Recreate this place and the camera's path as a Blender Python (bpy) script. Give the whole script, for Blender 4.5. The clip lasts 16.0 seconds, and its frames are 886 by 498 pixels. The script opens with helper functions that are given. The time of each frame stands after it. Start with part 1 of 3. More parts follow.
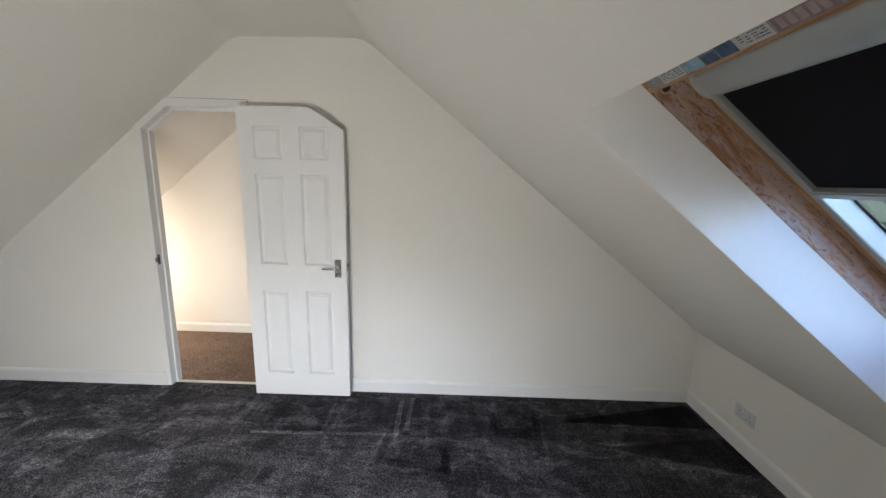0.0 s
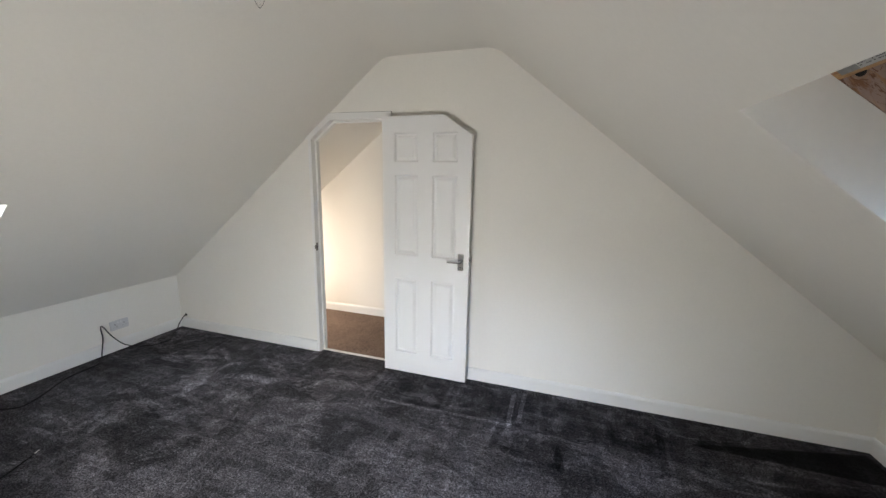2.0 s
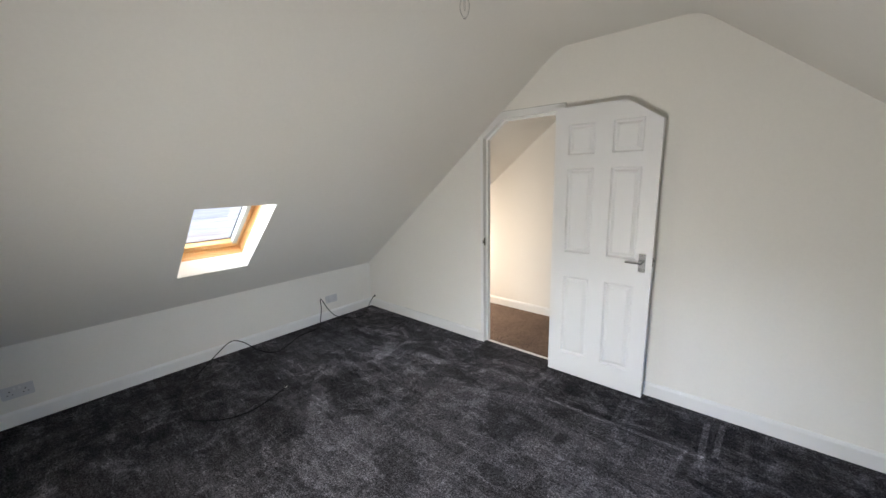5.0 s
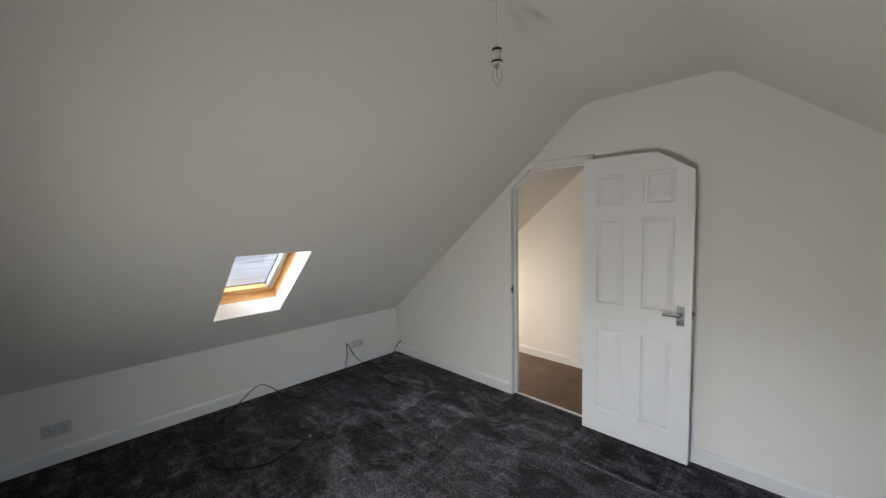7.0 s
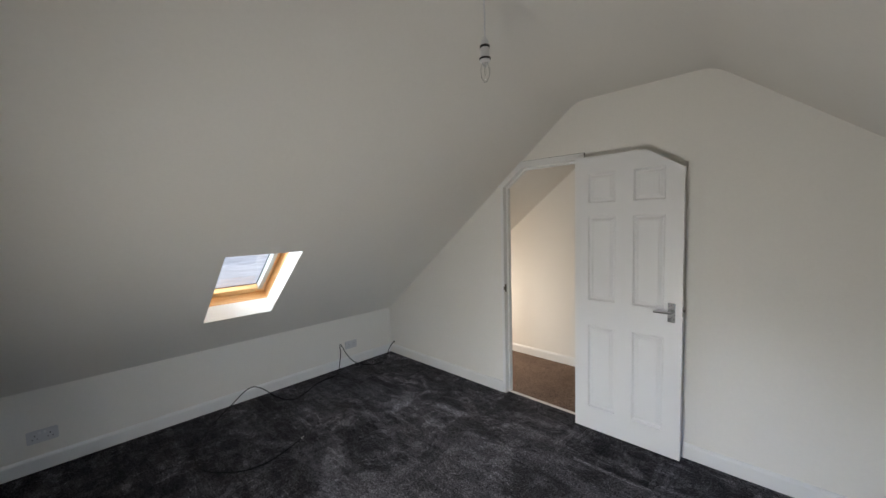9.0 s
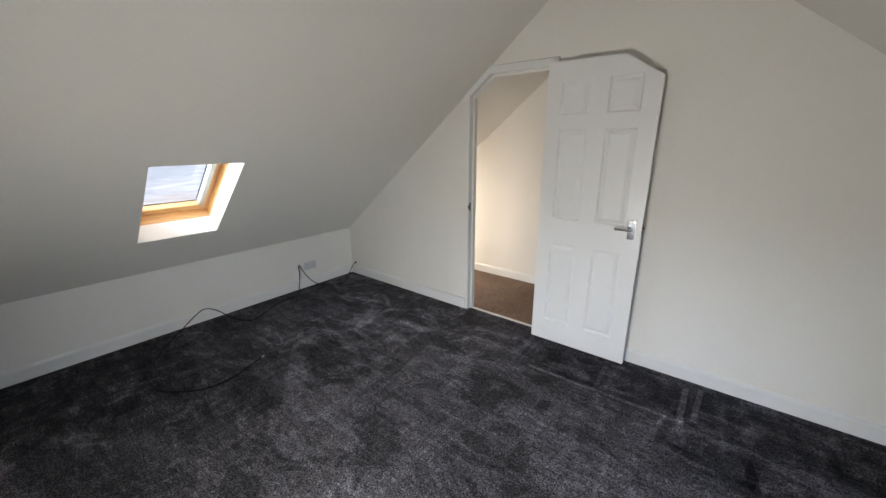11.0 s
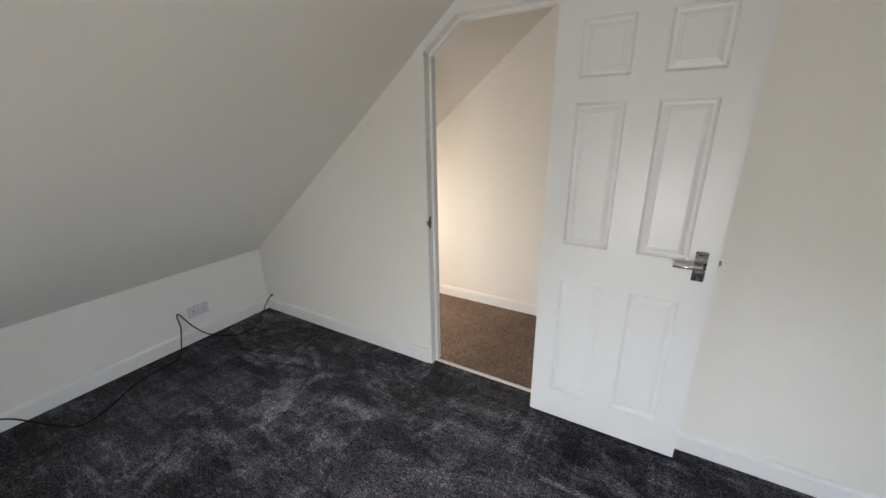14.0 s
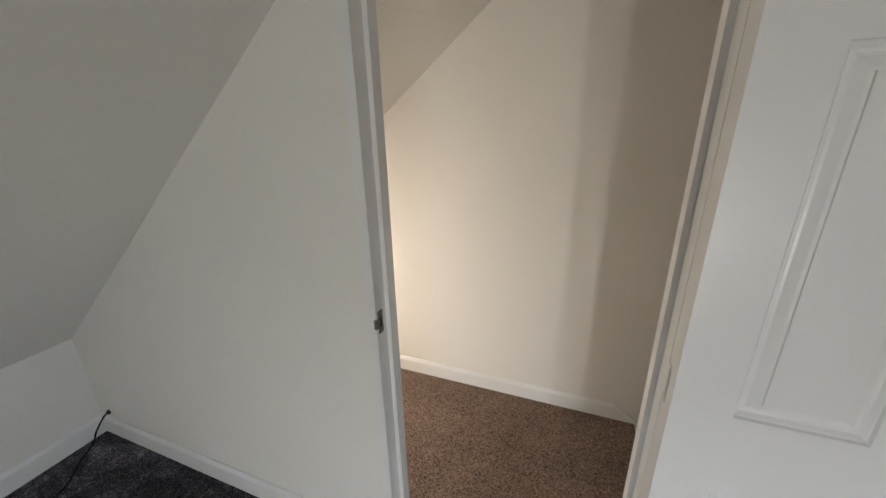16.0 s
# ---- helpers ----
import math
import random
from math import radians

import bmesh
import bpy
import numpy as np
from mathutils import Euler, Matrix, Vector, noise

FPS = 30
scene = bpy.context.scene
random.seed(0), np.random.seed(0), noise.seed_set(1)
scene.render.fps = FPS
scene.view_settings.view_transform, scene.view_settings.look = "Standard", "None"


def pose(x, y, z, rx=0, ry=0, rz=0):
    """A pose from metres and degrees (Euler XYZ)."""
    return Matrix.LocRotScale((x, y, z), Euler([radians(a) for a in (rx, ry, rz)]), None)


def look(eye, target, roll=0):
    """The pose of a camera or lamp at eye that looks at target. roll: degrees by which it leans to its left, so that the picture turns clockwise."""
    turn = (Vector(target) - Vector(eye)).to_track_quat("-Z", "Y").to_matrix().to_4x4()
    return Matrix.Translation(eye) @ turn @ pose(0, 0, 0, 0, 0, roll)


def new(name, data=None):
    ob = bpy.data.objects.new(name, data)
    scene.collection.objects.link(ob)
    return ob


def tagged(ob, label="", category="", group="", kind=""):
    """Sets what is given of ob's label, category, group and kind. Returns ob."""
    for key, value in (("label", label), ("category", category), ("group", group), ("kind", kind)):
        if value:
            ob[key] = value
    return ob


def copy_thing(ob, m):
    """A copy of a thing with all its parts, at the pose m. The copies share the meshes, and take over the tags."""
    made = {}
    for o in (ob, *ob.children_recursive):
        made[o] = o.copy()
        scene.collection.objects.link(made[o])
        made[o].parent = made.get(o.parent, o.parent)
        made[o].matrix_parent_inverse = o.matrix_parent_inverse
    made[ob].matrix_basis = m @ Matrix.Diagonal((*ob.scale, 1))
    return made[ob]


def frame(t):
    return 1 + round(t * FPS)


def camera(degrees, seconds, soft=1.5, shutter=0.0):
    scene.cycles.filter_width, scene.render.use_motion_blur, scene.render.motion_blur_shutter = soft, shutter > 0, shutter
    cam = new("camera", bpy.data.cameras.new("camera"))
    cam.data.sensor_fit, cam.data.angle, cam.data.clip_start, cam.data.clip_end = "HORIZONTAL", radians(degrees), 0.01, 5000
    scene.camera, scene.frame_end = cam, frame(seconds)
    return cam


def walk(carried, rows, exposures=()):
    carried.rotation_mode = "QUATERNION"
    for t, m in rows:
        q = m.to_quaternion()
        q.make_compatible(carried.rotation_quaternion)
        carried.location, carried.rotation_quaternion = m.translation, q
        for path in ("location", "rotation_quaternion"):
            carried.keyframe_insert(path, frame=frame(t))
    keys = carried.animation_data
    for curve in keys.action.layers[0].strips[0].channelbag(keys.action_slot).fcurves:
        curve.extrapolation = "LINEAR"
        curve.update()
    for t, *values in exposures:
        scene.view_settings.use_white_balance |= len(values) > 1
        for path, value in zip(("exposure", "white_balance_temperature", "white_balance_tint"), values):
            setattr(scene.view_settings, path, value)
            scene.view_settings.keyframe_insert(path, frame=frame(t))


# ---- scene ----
cam = camera(100.9, 16.0)
PATH = [
    (0, (0.593, 0.514, 1.557), (0.562, 2.479, 1.189), 1.4),
    (0.5, (0.582, 0.492, 1.56), (0.424, 2.45, 1.184), 1.3),
    (1, (0.562, 0.454, 1.56), (0.225, 2.396, 1.22), 1.0),
    (1.5, (0.539, 0.416, 1.55), (0.073, 2.326, 1.182), 1.1),
    (2, (0.512, 0.385, 1.544), (-0.082, 2.258, 1.173), 1.1),
    (2.5, (0.497, 0.386, 1.545), (-0.251, 2.201, 1.163), 0.4),
    (3, (0.486, 0.373, 1.543), (-0.381, 2.132, 1.149), -0.1),
    (3.5, (0.469, 0.361, 1.532), (-0.513, 2.058, 1.142), -0.3),
    (4, (0.447, 0.352, 1.529), (-0.649, 1.975, 1.122), -0.5),
    (4.5, (0.418, 0.332, 1.528), (-0.807, 1.856, 1.109), -0.7),
    (7, (0.39, 0.286, 1.57), (-1.019, 1.698, 1.423), -1.2),
    (7.5, (0.404, 0.295, 1.579), (-0.992, 1.726, 1.526), -1.9),
    (8, (0.414, 0.301, 1.576), (-0.943, 1.77, 1.567), -1.8),
    (8.5, (0.417, 0.3, 1.574), (-0.946, 1.763, 1.574), -2.0),
    (9, (0.401, 0.305, 1.56), (-0.989, 1.736, 1.414), -1.6),
    (9.5, (0.391, 0.311, 1.541), (-1.021, 1.698, 1.253), -1.3),
    (10, (0.384, 0.321, 1.523), (-0.987, 1.715, 1.102), -1.0),
    (12.5, (0.137, 0.732, 1.484), (-0.873, 2.345, 0.869), -0.9),
    (13, (0.027, 0.906, 1.505), (-1.051, 2.481, 0.907), 0.4),
    (13.5, (-0.18, 1.095, 1.524), (-1.228, 2.681, 0.904), 0.5),
    (14, (-0.349, 1.246, 1.492), (-1.301, 2.886, 0.856), -0.9),
    (14.5, (-0.488, 1.511, 1.491), (-1.435, 3.146, 0.835), -1.0),
    (15, (-0.673, 1.741, 1.486), (-1.577, 3.411, 0.857), -2.2),
    (15.5, (-0.85, 1.987, 1.475), (-1.554, 3.734, 0.803), -1.6),
    (16, (-0.965, 2.236, 1.487), (-1.649, 3.993, 0.819), -1.1),
]
walk(cam, [(t, look(eye, target, roll)) for t, eye, target, roll in PATH], [(0.0, 2.70), (4.5, 2.72), (7.0, 2.10), (9.2, 2.14), (10.2, 2.30), (12.5, 2.50), (14.0, 2.46), (15.0, 2.28), (16.0, 2.24)])

# ---- light ----
world = bpy.data.worlds.new("sky")
scene.world = world
world.use_nodes = True
wn = world.node_tree
sky = wn.nodes.new("ShaderNodeTexSky")
sky.sky_type, sky.sun_disc = "NISHITA", False
sky.sun_elevation, sky.sun_rotation = radians(22), radians(-20)
sky.air_density, sky.dust_density, sky.ozone_density = 1.0, 0.3, 3.5
bg = wn.nodes["Background"]
bg.inputs["Strength"].default_value = 0.05
wn.links.new(sky.outputs[0], bg.inputs["Color"])


def lamp(name, kind, m, energy, color, **kw):
    data = bpy.data.lights.new(name, kind)
    data.energy, data.color = energy, color
    for k, v in kw.items():
        if k == "size":
            data.size = v
        elif k == "size_y":
            data.shape, data.size_y = "RECTANGLE", v
        elif k == "angle":
            data.angle = v
        elif k == "radius":
            data.shadow_soft_size = v
    ob = new(name, data)
    ob.matrix_world = m
    return ob


# the low sun stands beyond the north gable, a little to the west
SUN = Vector((math.sin(radians(-20)) * math.cos(radians(22)), math.cos(radians(-20)) * math.cos(radians(22)), math.sin(radians(22))))
lamp("sun", "SUN", look(tuple(SUN * 20), (0, 0, 0)), 1.7, (1.0, 0.95, 0.89), angle=radians(0.5))
# daylight in the two panes of an assumed gable window, unseen behind the camera's start
for wx in (-0.50, -0.06):
    gable_light = lamp("gable_daylight", "AREA", look((wx, -0.20, 0.56), (wx - 0.7, 3.0, 0.9)), 1.80, (1.0, 0.965, 0.90), size=0.11, size_y=0.15)
    gable_light.data.spread = radians(145)
# added lamp for the sky low over the south, through the assumed gable window
lamp("sky_gable", "AREA", look((-0.28, -3.20, 1.30), (-0.28, -0.20, 0.75)), 34.0, (0.86, 0.93, 1.0), size=3.4, size_y=0.8)
# the bright sky over each roof window
lamp("sky_right", "AREA", look((2.75, -0.45, 2.30), (1.60, 1.25, 1.10)), 3.6, (0.05, 0.30, 1.0), size=1.0, size_y=0.8)
lamp("sky_right_high", "AREA", look((5.0, 0.20, 2.20), (1.68, 0.90, 1.25)), 30.0, (0.48, 0.70, 1.0), size=2.4, size_y=1.6)
lamp("sky_left", "AREA", look((-2.55, 0.10, 2.40), (-2.45, 1.25, 1.05)), 10.0, (0.76, 0.87, 1.0), size=0.9, size_y=0.7)
lamp("sky_left_low", "AREA", look((-5.60, -1.40, 2.25), (-2.45, 1.22, 1.12)), 48.0, (0.78, 0.89, 1.0), size=2.0, size_y=1.1)
# warm lamp of the landing
lamp("landing_lamp", "POINT", pose(-2.38, 3.30, 0.64), 3.3, (1.0, 0.885, 0.765), radius=0.20)

# ---- materials ----


def mat(name, color, rough=0.6, metal=0.0, var=0.0, var_scale=3.0, fine=0.0, fine_scale=200.0, bump=0.0, bump_scale=150.0, spec=0.5, sheen=0.0):
    """A plain material with two scales of tone and a fine relief, in metres."""
    m = bpy.data.materials.new(name)
    m.use_nodes = True
    t = m.node_tree
    b = t.nodes["Principled BSDF"]
    b.inputs["Roughness"].default_value, b.inputs["Metallic"].default_value = rough, metal
    b.inputs["Specular IOR Level"].default_value = spec
    b.inputs["Base Color"].default_value = (*color, 1)
    if sheen:
        b.inputs["Sheen Weight"].default_value = sheen
    co = t.nodes.new("ShaderNodeTexCoord").outputs["Object"]
    last = None
    for amount, scale in ((var, var_scale), (fine, fine_scale)):
        if amount:
            n = noise_tex(t, co, scale, 4)
            last = scaled(t, n, 1 - amount, 1 + amount, last)
    if last:
        mix = t.nodes.new("ShaderNodeVectorMath")
        mix.operation = "SCALE"
        mix.inputs[0].default_value = color
        t.links.new(last, mix.inputs["Scale"])
        t.links.new(mix.outputs[0], b.inputs["Base Color"])
    if bump:
        n = noise_tex(t, co, bump_scale, 3)
        bp = t.nodes.new("ShaderNodeBump")
        bp.inputs["Strength"].default_value, bp.inputs["Distance"].default_value = bump, 0.002
        t.links.new(n, bp.inputs["Height"])
        t.links.new(bp.outputs[0], b.inputs["Normal"])
    return m


def noise_tex(t, co, scale, detail=3, stretch=None, rough=0.5, distort=0.0):
    n = t.nodes.new("ShaderNodeTexNoise")
    n.inputs["Scale"].default_value, n.inputs["Detail"].default_value = scale, detail
    n.inputs["Roughness"].default_value, n.inputs["Distortion"].default_value = rough, distort
    if stretch:
        mp = t.nodes.new("ShaderNodeMapping")
        mp.inputs["Scale"].default_value = stretch[:3]
        if len(stretch) > 3:
            mp.inputs["Rotation"].default_value = (0, 0, radians(stretch[3]))
        t.links.new(co, mp.inputs["Vector"])
        co = mp.outputs[0]
    t.links.new(co, n.inputs["Vector"])
    return n.outputs["Fac"]


def scaled(t, value, lo, hi, times=None, a=0.3, b=0.7):
    """value from a..b to lo..hi, times another value."""
    r = t.nodes.new("ShaderNodeMapRange")
    r.inputs["From Min"].default_value, r.inputs["From Max"].default_value = a, b
    r.inputs["To Min"].default_value, r.inputs["To Max"].default_value = lo, hi
    t.links.new(value, r.inputs["Value"])
    return maths(t, "MULTIPLY", r.outputs[0], times) if times else r.outputs[0]


def maths(t, op, a, b=0.0, c=0.0):
    n = t.nodes.new("ShaderNodeMath")
    n.operation = op
    for i, v in enumerate((a, b, c)):
        if isinstance(v, (int, float)):
            n.inputs[i].default_value = v
        else:
            t.links.new(v, n.inputs[i])
    return n.outputs[0]


WALL = mat("white_emulsion", (0.814, 0.791, 0.742), 0.75, var=0.012, var_scale=1.2, fine=0.01, fine_scale=60, bump=0.12, bump_scale=260, spec=0.3)
HALLWALL = mat("landing_emulsion", (0.79, 0.762, 0.715), 0.75, var=0.02, var_scale=1.5, bump=0.12, bump_scale=260, spec=0.3)
GLOSS = mat("white_satin_paint", (0.80, 0.795, 0.78), 0.32, var=0.012, var_scale=4, bump=0.08, bump_scale=60)
DOORPAINT = mat("white_door_paint", (0.81, 0.805, 0.80), 0.34, var=0.012, var_scale=3, bump=0.03, bump_scale=420)
PLASTIC = mat("white_plastic", (0.70, 0.70, 0.70), 0.28)
SOCKETMAT = mat("socket_plastic", (0.60, 0.60, 0.61), 0.3)
DARK = mat("dark_plastic", (0.012, 0.012, 0.013), 0.4)
BLACKCABLE = mat("black_cable_sheath", (0.004, 0.004, 0.005), 0.6, spec=0.15)
CHROME = mat("polished_chrome", (0.72, 0.72, 0.73), 0.07, 1.0, bump=1.0, bump_scale=22)
STEEL = mat("dull_steel", (0.24, 0.23, 0.21), 0.45, 1.0, var=0.2, var_scale=60)
RAIL = mat("grey_aluminium", (0.46, 0.49, 0.48), 0.4, 0.6)
CASSETTE = mat("pale_grey_metal", (0.42, 0.44, 0.43), 0.38, 0.3)
CAPGREY = mat("pale_grey_plastic", (0.50, 0.50, 0.46), 0.4)
FABRIC = mat("blackout_fabric", (0.006, 0.006, 0.008), 0.85, fine=0.2, fine_scale=500, spec=0.2)
SLATE = mat("roof_tile", (0.10, 0.095, 0.09), 0.8, var=0.3, var_scale=4)
BULBMETAL = mat("brass_cap", (0.6, 0.5, 0.3), 0.3, 1.0)
THRESH = mat("carpet_trim_paint", (0.70, 0.68, 0.64), 0.35, var=0.06, var_scale=20)
LABEL = mat("label_paper", (0.46, 0.46, 0.45), 0.6, var=0.08, var_scale=30)
LABELGREY = mat("label_grey_film", (0.24, 0.25, 0.25), 0.5, var=0.3, var_scale=25)
LABELPALE = mat("label_pale_blue", (0.22, 0.34, 0.42), 0.5, var=0.3, var_scale=30)
LABELBLUE = mat("label_blue_print", (0.04, 0.085, 0.155), 0.5, var=0.4, var_scale=60)
LABELRED = mat("label_red_print", (0.36, 0.26, 0.25), 0.5, var=0.2, var_scale=60)
LABELROSE = mat("label_rose_film", (0.23, 0.18, 0.175), 0.5, var=0.3, var_scale=40)
LABELINK = mat("label_ink", (0.05, 0.05, 0.06), 0.6)
LEAVES = mat("hedge_leaves", (0.07, 0.11, 0.03), 0.6, var=0.4, var_scale=5)
BARK = mat("bark", (0.12, 0.09, 0.06), 0.85, var=0.3, var_scale=12)
RENDERED = mat("pale_render", (0.6, 0.57, 0.5), 0.85, var=0.06)


def glass(name, color=(1, 1, 1), rough=0.0):
    m = bpy.data.materials.new(name)
    m.use_nodes = True
    b = m.node_tree.nodes["Principled BSDF"]
    b.inputs["Base Color"].default_value = (*color, 1)
    b.inputs["Transmission Weight"].default_value, b.inputs["Roughness"].default_value, b.inputs["IOR"].default_value = 1.0, rough, 1.45
    return m


GLASS = glass("window_glass")
BULBGLASS = glass("bulb_glass")


def wood(name, c0, c1, axis, knots=0.0, rough=0.45):
    """Pine: grain along one axis; knots mottle it."""
    m = bpy.data.materials.new(name)
    m.use_nodes = True
    t = m.node_tree
    b = t.nodes["Principled BSDF"]
    b.inputs["Roughness"].default_value = rough
    co = t.nodes.new("ShaderNodeTexCoord").outputs["Object"]
    st = [14.0, 14.0, 14.0]
    st[axis] = 1.2
    warp = noise_tex(t, co, 1.0, 3, st, 0.6, 1.5)
    ramp = t.nodes.new("ShaderNodeValToRGB")
    ramp.color_ramp.elements[0].position, ramp.color_ramp.elements[1].position = 0.34, 0.66
    ramp.color_ramp.elements[0].color, ramp.color_ramp.elements[1].color = (*c0, 1), (*c1, 1)
    w = maths(t, "ADD", maths(t, "MULTIPLY", maths(t, "SINE", maths(t, "MULTIPLY", warp, 55.0)), 0.16), warp)
    t.links.new(w, ramp.inputs[0])
    out = ramp.outputs[0]
    if knots:
        # pale scuffed patches and dark flecks where varnish has gone
        patch = noise_tex(t, co, 1.0, 6, (9.0, 26.0, 26.0), 0.7, 1.5)
        mx = t.nodes.new("ShaderNodeMix")
        mx.data_type = "RGBA"
        mx.inputs[7].default_value = (0.43, 0.33, 0.29, 1)
        t.links.new(scaled(t, patch, 0, knots, None, 0.44, 0.53), mx.inputs[0])
        t.links.new(out, mx.inputs[6])
        fleck = noise_tex(t, co, 1.0, 3, (34.0, 120.0, 120.0), 0.65, 1.5)
        mx2 = t.nodes.new("ShaderNodeMix")
        mx2.data_type = "RGBA"
        mx2.inputs[7].default_value = (0.17, 0.07, 0.03, 1)
        t.links.new(scaled(t, fleck, 0, 0.85, None, 0.58, 0.64), mx2.inputs[0])
        t.links.new(mx.outputs[2], mx2.inputs[6])
        out = mx2.outputs[2]
    t.links.new(out, b.inputs["Base Color"])
    bp = t.nodes.new("ShaderNodeBump")
    bp.inputs["Strength"].default_value, bp.inputs["Distance"].default_value = 0.25, 0.001
    t.links.new(warp, bp.inputs["Height"])
    t.links.new(bp.outputs[0], b.inputs["Normal"])
    return m


# lightened: the small window's strong light is put into this pine's colour
PINE = wood("varnished_pine", (0.66, 0.34, 0.12), (0.80, 0.50, 0.23), 0)
OLDPINE = wood("worn_varnished_pine", (0.27, 0.13, 0.065), (0.44, 0.26, 0.14), 0, 0.85)
# the same pine at the large window, its weaker light painted as darker colour
SHADEPINE = wood("shaded_varnished_pine", (0.26, 0.12, 0.045), (0.46, 0.26, 0.11), 0)
SHADEPINE_Y = wood("shaded_varnished_pine_rail", (0.26, 0.12, 0.045), (0.46, 0.26, 0.11), 1)
OLDPINEPALE = mat("scuffed_bare_pine", (0.40, 0.28, 0.21), 0.7, var=0.2, var_scale=60)
PINE_Y = wood("varnished_pine_rail", (0.66, 0.34, 0.12), (0.80, 0.50, 0.23), 1)


def carpet_mat():
    """Charcoal pile, brushed into lighter and darker sweeps, with straight tracks in it."""
    m = bpy.data.materials.new("charcoal_carpet")
    m.use_nodes = True
    t = m.node_tree
    b = t.nodes["Principled BSDF"]
    b.inputs["Roughness"].default_value, b.inputs["Specular IOR Level"].default_value = 0.95, 0.1
    co = t.nodes.new("ShaderNodeTexCoord").outputs["Object"]
    sweep = noise_tex(t, co, 1.0, 4, (0.9, 1.3, 1, 20), 0.5, 0.6)
    patch = noise_tex(t, co, 1.0, 9, (2.4, 3.6, 1, -24), 0.68, 1.3)
    tone = scaled(t, sweep, 0.90, 1.08, None, 0.40, 0.60)
    # the colour is lighter in the middle of the room and darker towards its edges, with a torn border between
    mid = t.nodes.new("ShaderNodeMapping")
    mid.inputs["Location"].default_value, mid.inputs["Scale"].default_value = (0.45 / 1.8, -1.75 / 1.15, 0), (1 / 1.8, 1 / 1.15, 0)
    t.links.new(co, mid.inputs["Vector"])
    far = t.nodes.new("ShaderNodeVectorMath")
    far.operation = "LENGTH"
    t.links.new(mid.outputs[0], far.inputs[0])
    edge_bias = scaled(t, far.outputs["Value"], 0.045, -0.065, None, 0.6, 1.25)
    tone = scaled(t, maths(t, "ADD", patch, edge_bias), 0.66, 1.20, tone, 0.480, 0.515)
    brush = noise_tex(t, co, 1.0, 6, (3.2, 16.0, 1, -38), 0.72, 1.0)
    tone = scaled(t, brush, 0.78, 1.14, tone, 0.485, 0.53)
    rake = noise_tex(t, co, 1.0, 5, (14.0, 2.6, 1, -12), 0.7, 0.8)
    tone = scaled(t, rake, 0.86, 1.22, tone, 0.50, 0.60)
    # strokes of the brush: each lays the pile one way up to a torn edge
    warp = t.nodes.new("ShaderNodeTexNoise")
    warp.inputs["Scale"].default_value, warp.inputs["Detail"].default_value = 5.0, 5
    t.links.new(co, warp.inputs["Vector"])
    bent = t.nodes.new("ShaderNodeVectorMath")
    bent.operation = "MULTIPLY_ADD"
    bent.inputs[1].default_value = (0.22, 0.22, 0.0)
    t.links.new(warp.outputs["Color"], bent.inputs[0])
    t.links.new(co, bent.inputs[2])
    for sx, sy, turn, lo, hi in ((1.1, 4.6, -32, 0.84, 1.12), (1.5, 6.5, 52, 0.86, 1.10), (5.5, 9.0, 12, 0.90, 1.08)):
        mp = t.nodes.new("ShaderNodeMapping")
        mp.inputs["Scale"].default_value, mp.inputs["Rotation"].default_value = (sx, sy, 1), (0, 0, radians(turn))
        t.links.new(bent.outputs[0], mp.inputs["Vector"])
        stroke = t.nodes.new("ShaderNodeTexVoronoi")
        stroke.inputs["Scale"].default_value = 1.0
        t.links.new(mp.outputs[0], stroke.inputs["Vector"])
        pick = t.nodes.new("ShaderNodeSeparateColor")
        t.links.new(stroke.outputs["Color"], pick.inputs[0])
        tone = scaled(t, pick.outputs[0], lo, hi, tone, 0.15, 0.85)
    tuft = noise_tex(t, co, 150.0, 3, None, 0.75, 0.5)
    tone = scaled(t, tuft, 0.30, 1.80, tone, 0.38, 0.62)
    cell = t.nodes.new("ShaderNodeTexVoronoi")
    cell.inputs["Scale"].default_value = 200.0
    t.links.new(co, cell.inputs["Vector"])
    grey = t.nodes.new("ShaderNodeSeparateColor")
    t.links.new(cell.outputs["Color"], grey.inputs[0])
    tone = scaled(t, grey.outputs[0], 0.42, 1.62, tone, 0.1, 0.9)
    clump = noise_tex(t, co, 60.0, 3, None, 0.7)
    tone = scaled(t, clump, 0.85, 1.17, tone)
    sep = t.nodes.new("ShaderNodeSeparateXYZ")
    t.links.new(co, sep.inputs[0])
    wob = maths(t, "MULTIPLY", maths(t, "SUBTRACT", noise_tex(t, co, 9.0, 3), 0.5), 0.016)
    brk = scaled(t, noise_tex(t, co, 7.0, 3), 0.45, 1.0, None, 0.42, 0.54)
    X, Y = maths(t, "ADD", sep.outputs[0], wob), maths(t, "ADD", sep.outputs[1], wob)
    # tracks, and one patch dimmed by colour: centre, half length along, half width, turn in degrees, strength, widening
    # along
    for cx, cy, hl, hw, turn, power, *widen in TRACKS_AND_DIMMING:
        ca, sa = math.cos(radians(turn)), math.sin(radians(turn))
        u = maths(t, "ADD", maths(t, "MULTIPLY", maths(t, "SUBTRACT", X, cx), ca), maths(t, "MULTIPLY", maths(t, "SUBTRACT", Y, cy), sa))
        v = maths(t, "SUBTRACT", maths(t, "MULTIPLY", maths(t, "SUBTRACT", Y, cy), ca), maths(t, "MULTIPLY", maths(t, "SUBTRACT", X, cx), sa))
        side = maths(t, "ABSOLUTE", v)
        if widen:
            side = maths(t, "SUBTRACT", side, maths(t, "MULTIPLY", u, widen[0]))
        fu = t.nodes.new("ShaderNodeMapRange")
